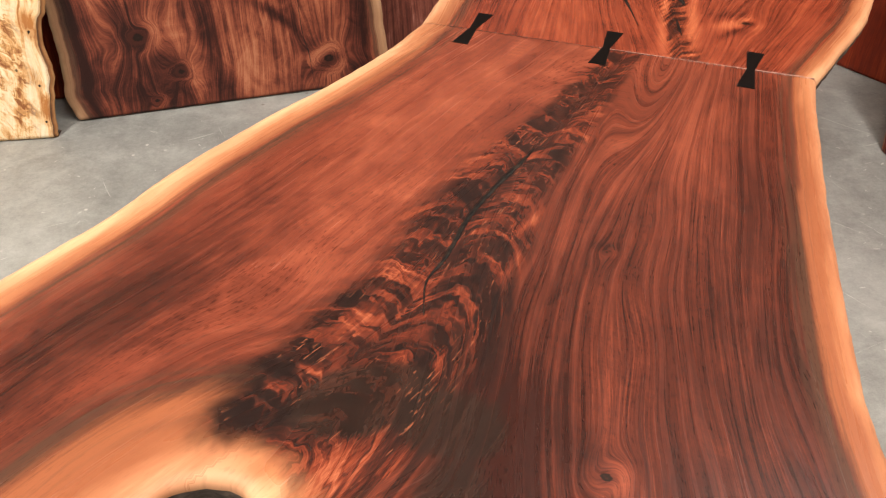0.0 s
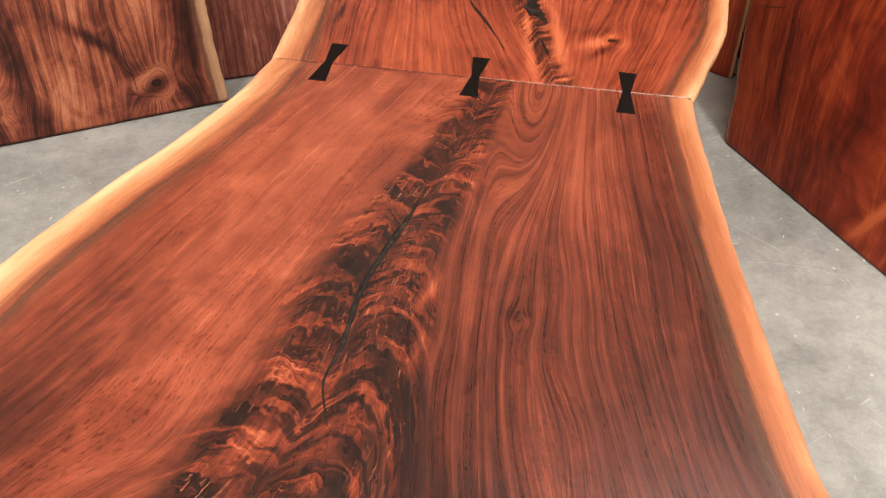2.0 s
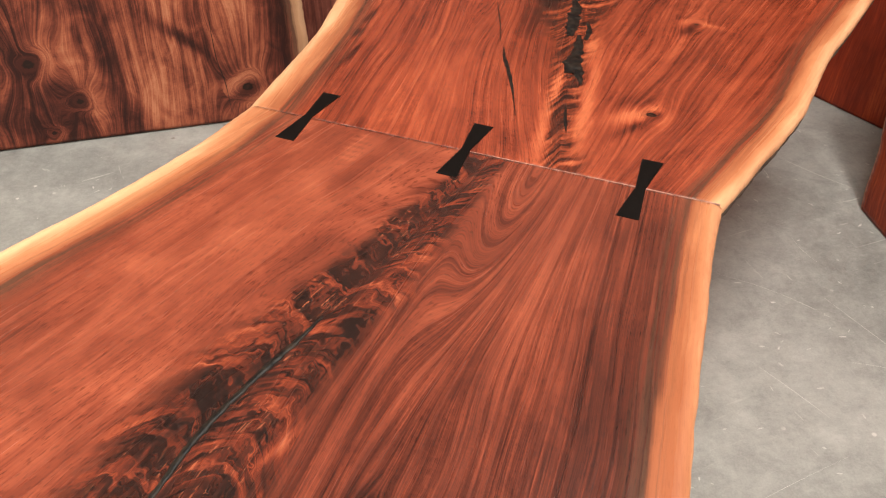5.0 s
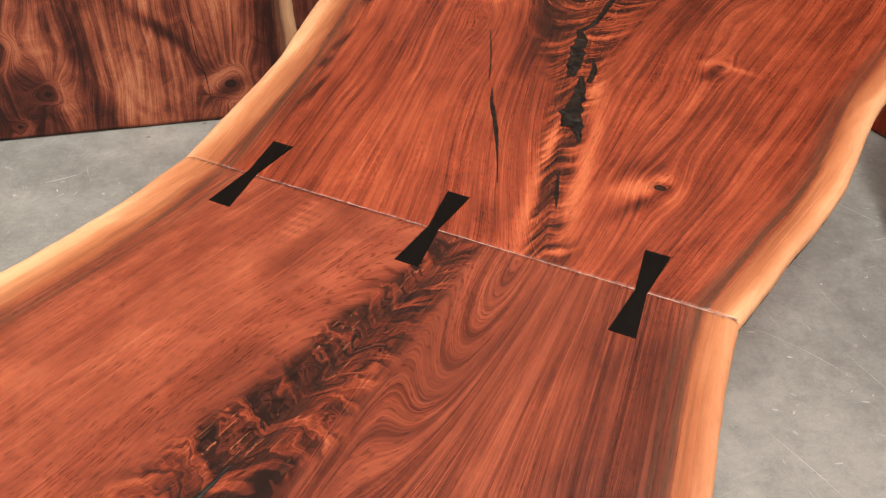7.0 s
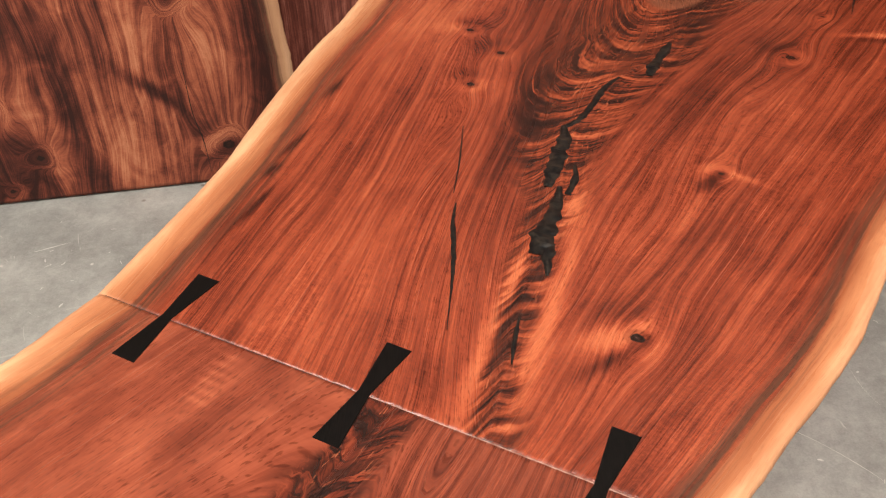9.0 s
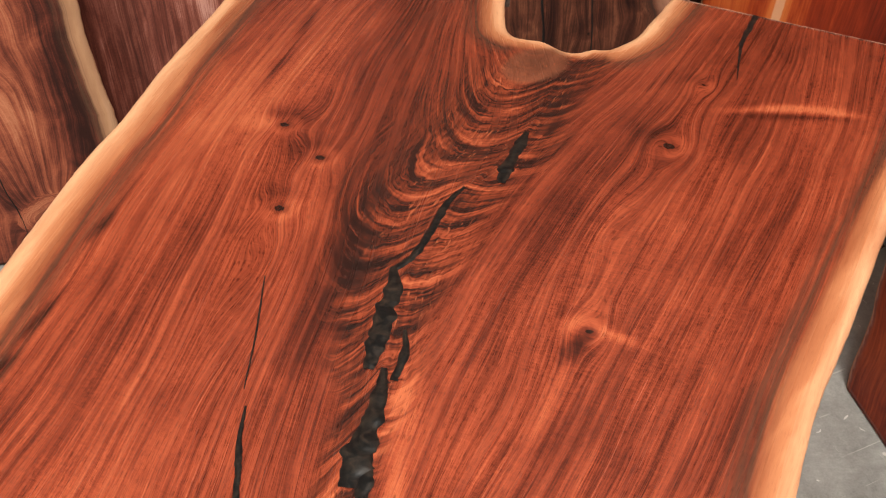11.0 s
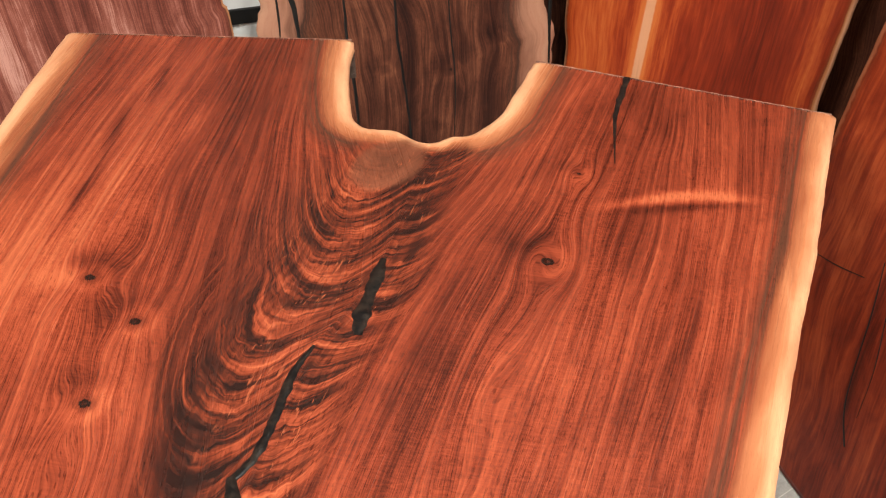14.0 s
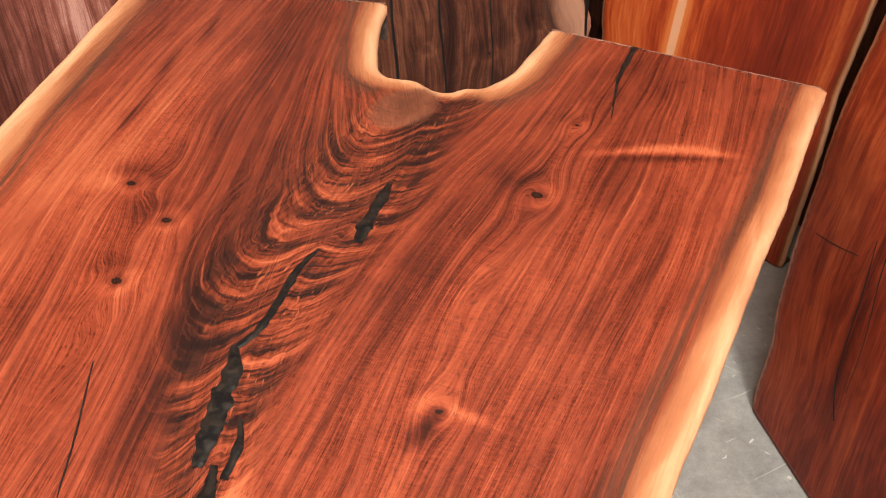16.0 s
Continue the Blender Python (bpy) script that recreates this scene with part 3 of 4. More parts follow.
    for x, y, ang, long, wide, amt in satins:
        e = np.array((math.cos(radians(ang)), math.sin(radians(ang))))
        u, v = (p - (x, y)) @ e, (p - (x, y)) @ np.array((-e[1], e[0]))
        T = np.maximum(T, amt * np.exp(-((u / long) ** 2 + (v / wide) ** 2) ** 2))
    # rim_light paints a narrow highlight into the colour round the notch
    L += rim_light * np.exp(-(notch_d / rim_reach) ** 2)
    z = -slope * 0.5 * np.clip(1 - dmin / (slope * 1.3), 0, 1) ** 2
    co = [np.column_stack([p, z])]
    # rings down the side
    nxt, prv = np.roll(loop, -1, axis=0), np.roll(loop, 1, axis=0)
    t = nxt - prv
    t /= np.maximum(np.hypot(t[:, 0], t[:, 1]), 1e-9)[:, None]
    nor = np.column_stack([t[:, 1], -t[:, 0]])
    lv = np.minimum(live, np.minimum(np.roll(live, 1), np.roll(live, -1)))
    rough = wobble(loop, 45, 0.006, seed + 9) + wobble(loop, 160, 0.003, seed + 3)
    for off, zz, jag in ((0.0012, -slope * 1.3, 0.0), (-0.003, -thick * 0.5, 0.25), (-0.022, -thick, 0.6)):
        q = loop + nor * (lv * (off + rough * jag))[:, None]
        co.append(np.column_stack([q, np.full(n, zz)]))
    co = np.vstack(co)
    base = len(p)
    faces = [tuple(f) for f in tris]
    mats = [0] * len(faces)
    rings = [rim] + [base + k * n + np.arange(n) for k in range(3)]
    for k in range(3):
        for i in range(n):
            j = (i + 1) % n
            faces.append((int(rings[k][i]), int(rings[k + 1][i]), int(rings[k + 1][j]), int(rings[k][j])))
            mats.append(1 if k > 0 and live[i] > 0.5 else 0)
    faces.append(tuple(int(v) for v in rings[3][::-1]))
    mats.append(0)
    world_co = [frame_m @ Vector(v) for v in co]
    me = bpy.data.meshes.new(name)
    me.from_pydata(world_co, [], faces)
    me.polygons.foreach_set("material_index", mats)
    me.polygons.foreach_set("use_smooth", [True] * len(tris) + [bool(v > 0.5) for v in live] + [False] * (len(faces) - len(tris) - n))

    def pad(v):
        return np.concatenate([v, v[rim], v[rim], v[rim]])
    depth = np.concatenate([np.zeros(base), *(np.full(n, k) for k in (0.012, 0.035, 0.06))])
    for key, v in (("sap", ratio), ("feather", F), ("knot", K), ("light", L), ("dark", D), ("mottle", M), ("satin", T)):
        me.attributes.new(key, "FLOAT", "POINT").data.foreach_set("value", pad(v).astype(np.float32))
    for key, (u, v) in (("grain", (G, S)), ("plume", (P, dp * sd))):
        arr = np.column_stack([pad(u), pad(v), depth]).astype(np.float32)
        me.attributes.new(key, "FLOAT_VECTOR", "POINT").data.foreach_set("vector", arr.ravel())
    me.update()
    return me


def ribbon(pts, widths, z0, height, seed, step=0.004, rag=0.25):
    """A raised strip with an uneven outline along pts."""
    l = smooth_line(pts, step)
    k = np.linspace(0, 1, len(l))
    w = np.interp(k, np.linspace(0, 1, len(widths)), widths)
    t = np.gradient(l, axis=0)
    t /= np.maximum(np.hypot(t[:, 0], t[:, 1]), 1e-9)[:, None]
    nor = np.column_stack([-t[:, 1], t[:, 0]])
    bm = bmesh.new()
    rows = []
    for i in range(len(l)):
        a = w[i] * (1 + rag * 2 * noise.noise((i * 0.31, seed, 0)) + rag * noise.noise((i * 1.1, seed, 4)))
        b = w[i] * (1 + rag * 2 * noise.noise((i * 0.31, seed, 9)) + rag * noise.noise((i * 1.1, seed, 13)))
        e = height
        rows.append([bm.verts.new((*(l[i] + nor[i] * a * f if f > 0 else l[i] + nor[i] * b * f), z0 + zz)) for f, zz in ((1, -0.001), (0.86, e), (-0.86, e), (-1, -0.001))])
    for r, q in zip(rows[:-1], rows[1:]):
        for c in range(3):
            bm.faces.new((r[c + 1], r[c], q[c], q[c + 1]))
    for f in bm.faces:
        f.smooth = True
    bmesh.ops.recalc_face_normals(bm, faces=bm.faces)
    return bm


# ---- room ----
X0, X1, Y0, Y1, ZC = -4.6, 2.25, -4.0, 4.05, 3.6


def room():
    for name, b, mat, label in (
            ("floor", (X0 - 0.2, Y0 - 0.2, -0.2, X1 + 0.2, Y1 + 0.2, 0.0), concrete, "grey scuffed concrete workshop floor"),
            ("wall_north", (X0, Y1, 0.0, X1, Y1 + 0.2, ZC), wall_paint, "plain off-white wall behind the leaning slabs"),
            ("wall_south", (X0, Y0 - 0.2, 0.0, X1, Y0, ZC), wall_paint, "plain off-white workshop wall"),
            ("wall_east", (X1, Y0 - 0.2, 0.0, X1 + 0.2, Y1 + 0.2, ZC), wall_paint, "plain off-white workshop wall"),
            ("wall_west", (X0 - 0.2, Y0 - 0.2, 0.0, X0, Y1 + 0.2, ZC), wall_paint, "plain off-white workshop wall"),
            ("ceiling", (X0 - 0.2, Y0 - 0.2, ZC, X1 + 0.2, Y1 + 0.2, ZC + 0.2), ceiling_paint, "plain pale workshop ceiling")):
        bm = bmesh.new()
        box(bm, *b)
        ob = part(name, bm, mat, None)
        tagged(ob, label, name.split("_")[0], kind="structure")


room()


def ceiling_lamp(x, y, power):
    lamp = thing("ceiling_lamp", (x, y, ZC), "white metal ceiling light with a long bright diffuser", "lamp", "ceiling lights")
    bm = bmesh.new()
    box(bm, x - 0.16, y - 0.62, ZC - 0.09, x + 0.16, y + 0.62, ZC - 0.001, 0.01)
    part("housing", bm, lamp_metal, lamp)
    bm = bmesh.new()
    box(bm, x - 0.14, y - 0.6, ZC - 0.105, x + 0.14, y + 0.6, ZC - 0.088, 0.004)
    part("diffuser", bm, lamp_glow, lamp, "bright white diffuser")
    data = bpy.data.lights.new("tube_light", "AREA")
    data.shape, data.size, data.size_y, data.energy, data.color = "RECTANGLE", 0.28, 1.2, power, (1.0, 0.93, 0.84)
    ob = new("tube_light", data)
    ob.matrix_basis = pose(0, 0, -0.112)
    ob.parent = lamp


lamp_glow = glow_material("lamp_glow", (1.0, 0.93, 0.84), 6.0)
for lamp_row in LAMPS:
    ceiling_lamp(*lamp_row)

# ---- the slab table ----
TOP = 0.775
THICK = 0.06
table = thing("slab_table", (0.2, 1.6, TOP - THICK), "long reddish walnut live-edge table of two slabs joined by black keys", "table")
SEAM_L, SEAM_R = (-0.042, 1.838), (0.546, 1.556)
seam_in = 0.0005
chains_near = [
    ([(0.25, 0.0), (0.24, 0.2), (0.25, 0.45), (0.275, 0.65), (0.300, 0.80), (0.314, 0.883), (0.334, 0.956), (0.375, 1.087), (0.426, 1.240), (0.474, 1.372), (0.496, 1.434), (0.523, 1.504), SEAM_R], ("live", 0.037)),
    ([SEAM_R, SEAM_L], "cut"),
    ([SEAM_L, (-0.066, 1.800), (-0.093, 1.755), (-0.132, 1.703), (-0.167, 1.660), (-0.226, 1.593), (-0.267, 1.553), (-0.340, 1.468), (-0.406, 1.385), (-0.460, 1.300), (-0.513, 1.234), (-0.561, 1.177), (-0.65, 1.06), (-0.75, 0.90), (-0.86, 0.70)], ("live", 0.060)),
    ([(-0.86, 0.70), (-0.60, 0.42)], "cut"),
    ([(-0.60, 0.42), (-0.52, 0.58), (-0.44, 0.72), (-0.375, 0.815), (-0.342, 0.852), (-0.325, 0.864), (-0.296, 0.869)], 0.125),
    ([(-0.296, 0.869), (-0.271, 0.862), (-0.255, 0.844), (-0.235, 0.79), (-0.20, 0.68), (-0.17, 0.5), (-0.16, 0.25), (-0.15, 0.03)], 0.062),
    ([(-0.15, 0.03), (0.25, 0.0)], "cut"),
]
PITH_NEAR = [(-0.296, 0.88), (-0.19, 0.975), (-0.115, 1.065), (-0.058, 1.165), (-0.024, 1.241), (0.020, 1.309), (0.081, 1.392), (0.16, 1.50), (0.262, 1.655), (0.285, 1.70)]
# the run of the long grain
guides_near = [
    [(-0.72, 0.72), (-0.60, 0.98), (-0.42, 1.24), (-0.22, 1.50), (0.0, 1.77)],
    [(-0.62, 0.62), (-0.52, 0.90), (-0.36, 1.12), (-0.16, 1.38), (0.10, 1.73)],
    [(-0.54, 0.72), (-0.43, 0.90), (-0.344, 0.985), (-0.29, 1.03), (-0.225, 1.06), (-0.15, 1.17), (-0.05, 1.36), (0.14, 1.66)],
    [(-0.46, 0.74), (-0.38, 0.86), (-0.32, 0.92), (-0.26, 0.96)],
    [(-0.20, 0.76), (-0.15, 0.80), (-0.09, 0.82), (-0.06, 0.74)],
    [(0.06, 0.2), (0.08, 0.6), (0.10, 0.95), (0.13, 1.20), (0.20, 1.45), (0.30, 1.68)],
    [(0.18, 0.2), (0.19, 0.6), (0.23, 0.9), (0.33, 1.25), (0.45, 1.58)],
    [(0.23, 0.3), (0.25, 0.7), (0.30, 0.92), (0.40, 1.25), (0.50, 1.54)],
    [(-0.02, 0.3), (0.0, 0.7), (0.02, 0.9), (0.05, 1.05), (0.10, 1.22), (0.16, 1.38)],
]
near = slab_solid(
    "slab", chains_near, PITH_NEAR,
    (0.52, 0.853), 0.0046, THICK, wood_top, Matrix.Translation((0, 0, TOP)),
    [(0.0, 0.05, 0.13), (0.07, 0.07, 0.15), (0.12, 0.09, 0.155), (0.25, 0.10, 0.12), (0.42, 0.075, 0.095), (0.6, 0.065, 0.06), (0.75, 0.05, 0.05), (0.93, 0.03, 0.032)],
    knots=[(0.053, 0.838, 0.007), (0.127, 1.155, 0.004)],
    satins=[(-0.155, 0.952, 15, 0.080, 0.050, 1.0), (-0.075, 0.91, 60, 0.05, 0.06, 0.85), (-0.09, 0.81, 75, 0.09, 0.045, 0.7)],
    darks=[(-0.40, 0.86, 48, 0.24, 0.10, 0.8), (-0.24, 0.935, 0, 0.03, 0.02, 1.2), (-0.26, 1.00, 20, 0.05, 0.03, 0.8), (-0.02, 0.88, 75, 0.16, 0.07, 1.3), (-0.44, 1.12, 50, 0.35, 0.06, 0.25), (-0.02, 1.27, 58, 0.16, 0.022, 0.35), (0.14, 1.48, 58, 0.16, 0.018, 0.3), (0.23, 1.62, 58, 0.08, 0.03, 0.15),
           # the broad darks here dim the near end, painting in the lamps' falloff
           (0.20, 0.86, 75, 0.46, 0.20, 0.85), (0.0, 1.10, 58, 0.28, 0.13, 0.35), (0.33, 1.25, 68, 0.3, 0.12, 0.3), (-0.50, 1.02, 50, 0.30, 0.12, 0.35), (0.40, 1.25, 70, 0.25, 0.05, 0.4), (-0.36, 1.16, 50, 0.14, 0.05, 0.45)],
    lights=[(0.0, 1.12, 55, 0.05, 0.012, 0.7), (0.05, 1.225, 50, 0.035, 0.006, 1.0), (-0.09, 1.10, 80, 0.03, 0.01, 0.6), (-0.16, 1.06, 60, 0.06, 0.018, 0.5),
            # the first two pale the left edge: light from the left, painted in
            (-0.50, 1.22, 52, 0.30, 0.030, 0.9), (-0.22, 1.585, 50, 0.16, 0.022, 1.0), (-0.195, 0.862, 25, 0.05, 0.02, 0.9), (-0.24, 1.035, 10, 0.045, 0.012, 0.8),
            (0.28, 1.30, 65, 0.15, 0.04, 0.45), (-0.12, 1.45, 50, 0.2, 0.07, 0.4), (0.05, 1.66, 60, 0.1, 0.05, 0.4)]
    + [(0.098 + 0.004 * k, 1.690 + 0.011 * k, -25, 0.014, 0.0035, 0.8) for k in range(6)],
    sapwidth=0.044, seed=1.0, mottle=(1.0, 0.12), fall=3, c1=(-0.9, -1.9), c2=(-13.0, -25.0), bow=2.0, crotch='start', rim_light=0.0, rim_reach=0.035, guides=guides_near,
    arches=[(0.36, 1.66, 64, 0.34, 0.050, -0.115), (0.20, 1.20, 66, 0.10, 0.035, -0.02), (0.13, 1.0, 75, 0.10, 0.03, -0.015), (0.27, 0.98, 70, 0.14, 0.03, 0.012)])
link_mesh("slab", near, [wood_top, bark], table)

chains_far = [
    ([SEAM_R, (0.626, 1.652), (0.727, 1.774), (0.824, 1.930), (0.898, 2.026), (0.962, 2.112), (1.019, 2.188), (1.085, 2.272), (1.150, 2.360), (1.205, 2.436), (1.256, 2.503)], ("live", 0.036)),
    ([(1.256, 2.503), (0.929, 2.728)], "cut"),
    ([(0.929, 2.728), (0.878, 2.657), (0.841, 2.612), (0.800, 2.587), (0.776, 2.589), (0.753, 2.582), (0.733, 2.590), (0.712, 2.618), (0.690, 2.628), (0.672, 2.640), (0.665, 2.675), (0.679, 2.776), (0.700, 2.849)], 0.042),
    ([(0.700, 2.849), (0.301, 2.977)], "cut"),
    ([(0.301, 2.977), (0.260, 2.855), (0.231, 2.760), (0.180, 2.61), (0.145, 2.48), (0.117, 2.40), (0.093, 2.31), (0.066, 2.195), (0.041, 2.078), (0.004, 1.968), (-0.020, 1.900), SEAM_L], ("live", 0.052)),
    ([SEAM_L, SEAM_R], "cut"),
]
PITH_FAR = [(0.36, 1.63), (0.378, 1.72), (0.395, 1.80), (0.41, 1.87), (0.425, 1.93), (0.448, 2.0), (0.46, 2.06), (0.477, 2.13), (0.513, 2.207), (0.557, 2.282), (0.61, 2.335), (0.648, 2.39), (0.70, 2.49), (0.745, 2.575)]
guides_far = [
    [(-0.01, 1.88), (0.07, 2.15), (0.14, 2.40), (0.22, 2.66), (0.33, 2.93)],
    [(0.03, 1.82), (0.12, 2.10), (0.20, 2.38), (0.29, 2.64), (0.40, 2.92)],
    [(0.12, 1.77), (0.20, 2.0), (0.27, 2.25), (0.33, 2.5), (0.42, 2.70), (0.52, 2.90)],
    [(0.22, 1.73), (0.27, 1.95), (0.33, 2.15), (0.38, 2.35), (0.44, 2.54), (0.52, 2.71), (0.59, 2.88)],
    [(0.31, 1.69), (0.33, 1.85), (0.36, 2.0), (0.41, 2.18), (0.43, 2.32), (0.47, 2.46)],
    [(0.605, 2.53), (0.608, 2.67), (0.64, 2.85)],
    [(0.642, 2.57), (0.635, 2.67), (0.665, 2.84)],
    [(0.42, 1.70), (0.50, 1.84), (0.60, 1.99), (0.72, 2.17), (0.86, 2.38), (1.03, 2.62)],
    [(0.50, 1.65), (0.62, 1.80), (0.75, 1.97), (0.90, 2.17), (1.02, 2.35), (1.12, 2.56)],
    [(0.54, 1.60), (0.68, 1.76), (0.83, 1.97), (1.0, 2.19), (1.13, 2.37), (1.22, 2.50)],
    [(0.66, 2.33), (0.75, 2.44), (0.84, 2.56), (0.94, 2.69)],
    [(0.72, 2.46), (0.79, 2.53), (0.85, 2.59), (0.92, 2.68)],
    [(0.45, 1.85), (0.50, 1.98), (0.56, 2.10), (0.64, 2.25), (0.74, 2.40)],
]
far = slab_solid(
    "slab", chains_far, PITH_FAR,
    (0.45, 0.893), 0.0046, THICK, wood_top, Matrix.Translation((0, 0, TOP)),
    [(0.0, 0.022, 0.03), (0.2, 0.024, 0.026), (0.35, 0.03, 0.035), (0.5, 0.08, 0.05), (0.62, 0.13, 0.06), (0.75, 0.16, 0.05), (0.88, 0.16, 0.045), (0.95, 0.14, 0.05), (1.02, 0.08, 0.06), (1.06, 0.05, 0.05)],
    knots=[(0.351, 2.437, 0.0085), (0.396, 2.361, 0.0085), (0.351, 2.269, 0.0085), (0.813, 2.340, 0.009), (0.898, 2.473, 0.005), (0.652, 2.048, 0.0065), (0.512, 1.770, 0.0105)],
    lights=[(0.94, 2.408, -2, 0.045, 0.008, 1.3), (1.0, 2.402, -8, 0.04, 0.010, 1.5), (1.05, 2.384, -25, 0.03, 0.008, 1.3), (0.485, 1.772, 20, 0.04, 0.016, 1.5), (0.64, 2.062, 20, 0.022, 0.010, 1.0), (0.678, 2.038, -35, 0.026, 0.006, 1.2),
            # long lights down the left sapwood paint in its brighter lit edge
            (0.33, 2.445, 170, 0.03, 0.015, 0.7), (0.20, 2.66, 71, 0.35, 0.024, 1.0), (0.06, 2.14, 73, 0.25, 0.016, 0.5), (1.10, 2.30, 53, 0.3, 0.012, 0.5), (0.22, 2.42, 70, 0.28, 0.09, 0.6), (0.358, 1.74, 75, 0.10, 0.010, 1.5), (0.418, 1.77, 72, 0.10, 0.011, 1.6), (0.40, 1.87, 75, 0.05, 0.008, 1.2), (0.46, 1.90, 72, 0.07, 0.009, 1.3), (0.47, 1.98, 72, 0.06, 0.010, 1.0), (0.22, 1.86, 62, 0.16, 0.07, 0.35), (0.36, 2.56, 70, 0.22, 0.06, 0.7), (0.36, 2.25, 72, 0.14, 0.07, 0.5), (0.62, 2.10, 55, 0.10, 0.05, 0.2)],
    darks=[(0.53, 2.56, 74, 0.20, 0.045, 0.45), (0.46, 2.36, 80, 0.14, 0.045, 0.3), (0.70, 2.45, 60, 0.08, 0.03, 0.35), (0.385, 1.79, 70, 0.14, 0.010, 0.5), (0.488, 1.745, 215, 0.045, 0.008, 1.2), (0.635, 2.03, 225, 0.025, 0.009, 1.2), (1.0, 2.383, -10, 0.07, 0.007, 0.9), (0.335, 2.58, 70, 0.05, 0.0055, 1.1), (0.375, 2.70, 71, 0.045, 0.0055, 1.2), (0.435, 2.82, 72, 0.05, 0.0055, 1.0), (0.125, 2.12, 68, 0.030, 0.0055, 1.8), (0.16, 2.26, 70, 0.025, 0.0055, 1.6), (0.10, 1.99, 66, 0.040, 0.005, 1.5), (0.105, 2.06, 68, 0.015, 0.006, 1.8), (0.25, 2.72, 70, 0.05, 0.006, 1.2), (0.40, 2.13, 75, 0.16, 0.025, 0.7),
           (0.37, 2.45, 70, 0.02, 0.03, 0.5), (0.70, 2.52, 0, 0.03, 0.03, 0.4), (1.03, 2.58, 60, 0.16, 0.06, 0.45), (0.66, 2.22, 55, 0.2, 0.03, 0.3), (0.52, 2.70, 70, 0.18, 0.05, 0.5)],
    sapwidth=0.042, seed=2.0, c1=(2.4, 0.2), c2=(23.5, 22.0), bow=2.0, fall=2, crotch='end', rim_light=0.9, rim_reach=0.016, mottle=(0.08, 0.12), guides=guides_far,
    satins=[(0.688, 2.548, 40, 0.058, 0.042, 1.0)],
    arches=[(0.70, 2.20, 58, 0.13, 0.026, 0.014), (0.345, 2.20, 75, 0.12, 0.025, 0.022), (0.41, 2.47, 75, 0.08, 0.03, 0.012)])
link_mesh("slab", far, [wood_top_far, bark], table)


def bow_tie_key(cx, cy, angle, long, end, waist):
    """A flat double-dovetail key across the seam."""
    bm = bmesh.new()
    h, e, w = long / 2, end / 2, waist / 2
    shape = [(-e, h), (-w, 0), (-e, -h), (e, -h), (w, 0), (e, h)]
    vs = [bm.verts.new((x, y, 0)) for x, y in shape]
    f = bm.faces.new(vs)
    r = bmesh.ops.extrude_face_region(bm, geom=[f])
    top = [v for v in r["geom"] if isinstance(v, bmesh.types.BMVert)]
    bmesh.ops.translate(bm, vec=(0, 0, 0.0042), verts=top)
    bmesh.ops.recalc_face_normals(bm, faces=bm.faces)
    bmesh.ops.bevel(bm, geom=[ed for ed in bm.edges if all(v.co.z > 0.004 for v in ed.verts)], offset=0.0004, segments=1, affect="EDGES")
    bmesh.ops.transform(bm, matrix=Matrix.Translation((cx, cy, TOP - 0.003)) @ Matrix.Rotation(angle, 4, "Z"), verts=bm.verts)
    return bm


KEY_TURN = math.atan2(-0.058, 0.1165)
for kx, ky in ((0.0435, 1.801), (0.2515, 1.700), (0.4565, 1.597)):
    part("bow_tie_key", bow_tie_key(kx, ky, KEY_TURN, 0.130, 0.0275, 0.0125), ebony, table, "black double-dovetail wooden key")

RESIN = [
    ([(-0.091, 1.065), (-0.084, 1.121), (-0.058, 1.165), (-0.024, 1.241), (0.020, 1.309), (0.057, 1.358), (0.081, 1.392)], [0.0006, 0.0012, 0.0028, 0.0036, 0.0030, 0.004, 0.001], 3),
    ([(0.560, 2.286), (0.535, 2.254), (0.513, 2.207), (0.491, 2.171), (0.470, 2.153)], [0.0015, 0.005, 0.0048, 0.0045, 0.004], 5),
    ([(0.472, 2.158), (0.470, 2.125), (0.458, 2.085), (0.448, 2.045), (0.441, 2.022)], [0.004, 0.010, 0.011, 0.0115, 0.005], 6),
    ([(0.456, 2.022), (0.449, 1.985), (0.436, 1.945), (0.424, 1.912), (0.420, 1.897)], [0.003, 0.008, 0.010, 0.015, 0.008], 7),
    ([(0.438, 1.935), (0.434, 1.900), (0.430, 1.862)], [0.005, 0.008, 0.002], 8),
    ([(0.478, 2.068), (0.476, 2.04), (0.464, 2.006)], [0.002, 0.005, 0.004], 9),
    ([(0.649, 2.388), (0.636, 2.362), (0.622, 2.335), (0.610, 2.310), (0.602, 2.288)], [0.003, 0.009, 0.0065, 0.0095, 0.005], 10),
    ([(0.333, 1.990), (0.330, 1.954), (0.331, 1.922), (0.331, 1.871), (0.326, 1.781)], [0.001, 0.0032, 0.0028, 0.0010, 0.0004], 11),
    ([(0.341, 2.159), (0.339, 2.118), (0.336, 2.068), (0.330, 2.010)], [0.0006, 0.0011, 0.0010, 0.0006], 12),
    ([(1.036, 2.655), (1.010, 2.614), (0.988, 2.579), (0.970, 2.539), (0.946, 2.480)], [0.0042, 0.0045, 0.003, 0.0014, 0.0006], 13),
    ([(0.388, 1.735), (0.392, 1.765), (0.398, 1.80)], [0.0008, 0.003, 0.0008], 14),
]
for pts, ws, sd in RESIN:
    part("resin_fill", ribbon(pts, ws, TOP, 0.0005 + 0.0002 * (sd % 4), sd), resin, table, "glossy black resin filling a crack")

sl, sr = np.array(SEAM_L), np.array(SEAM_R)


def on_seam(t):
    return tuple(sl + (sr - sl) * t)


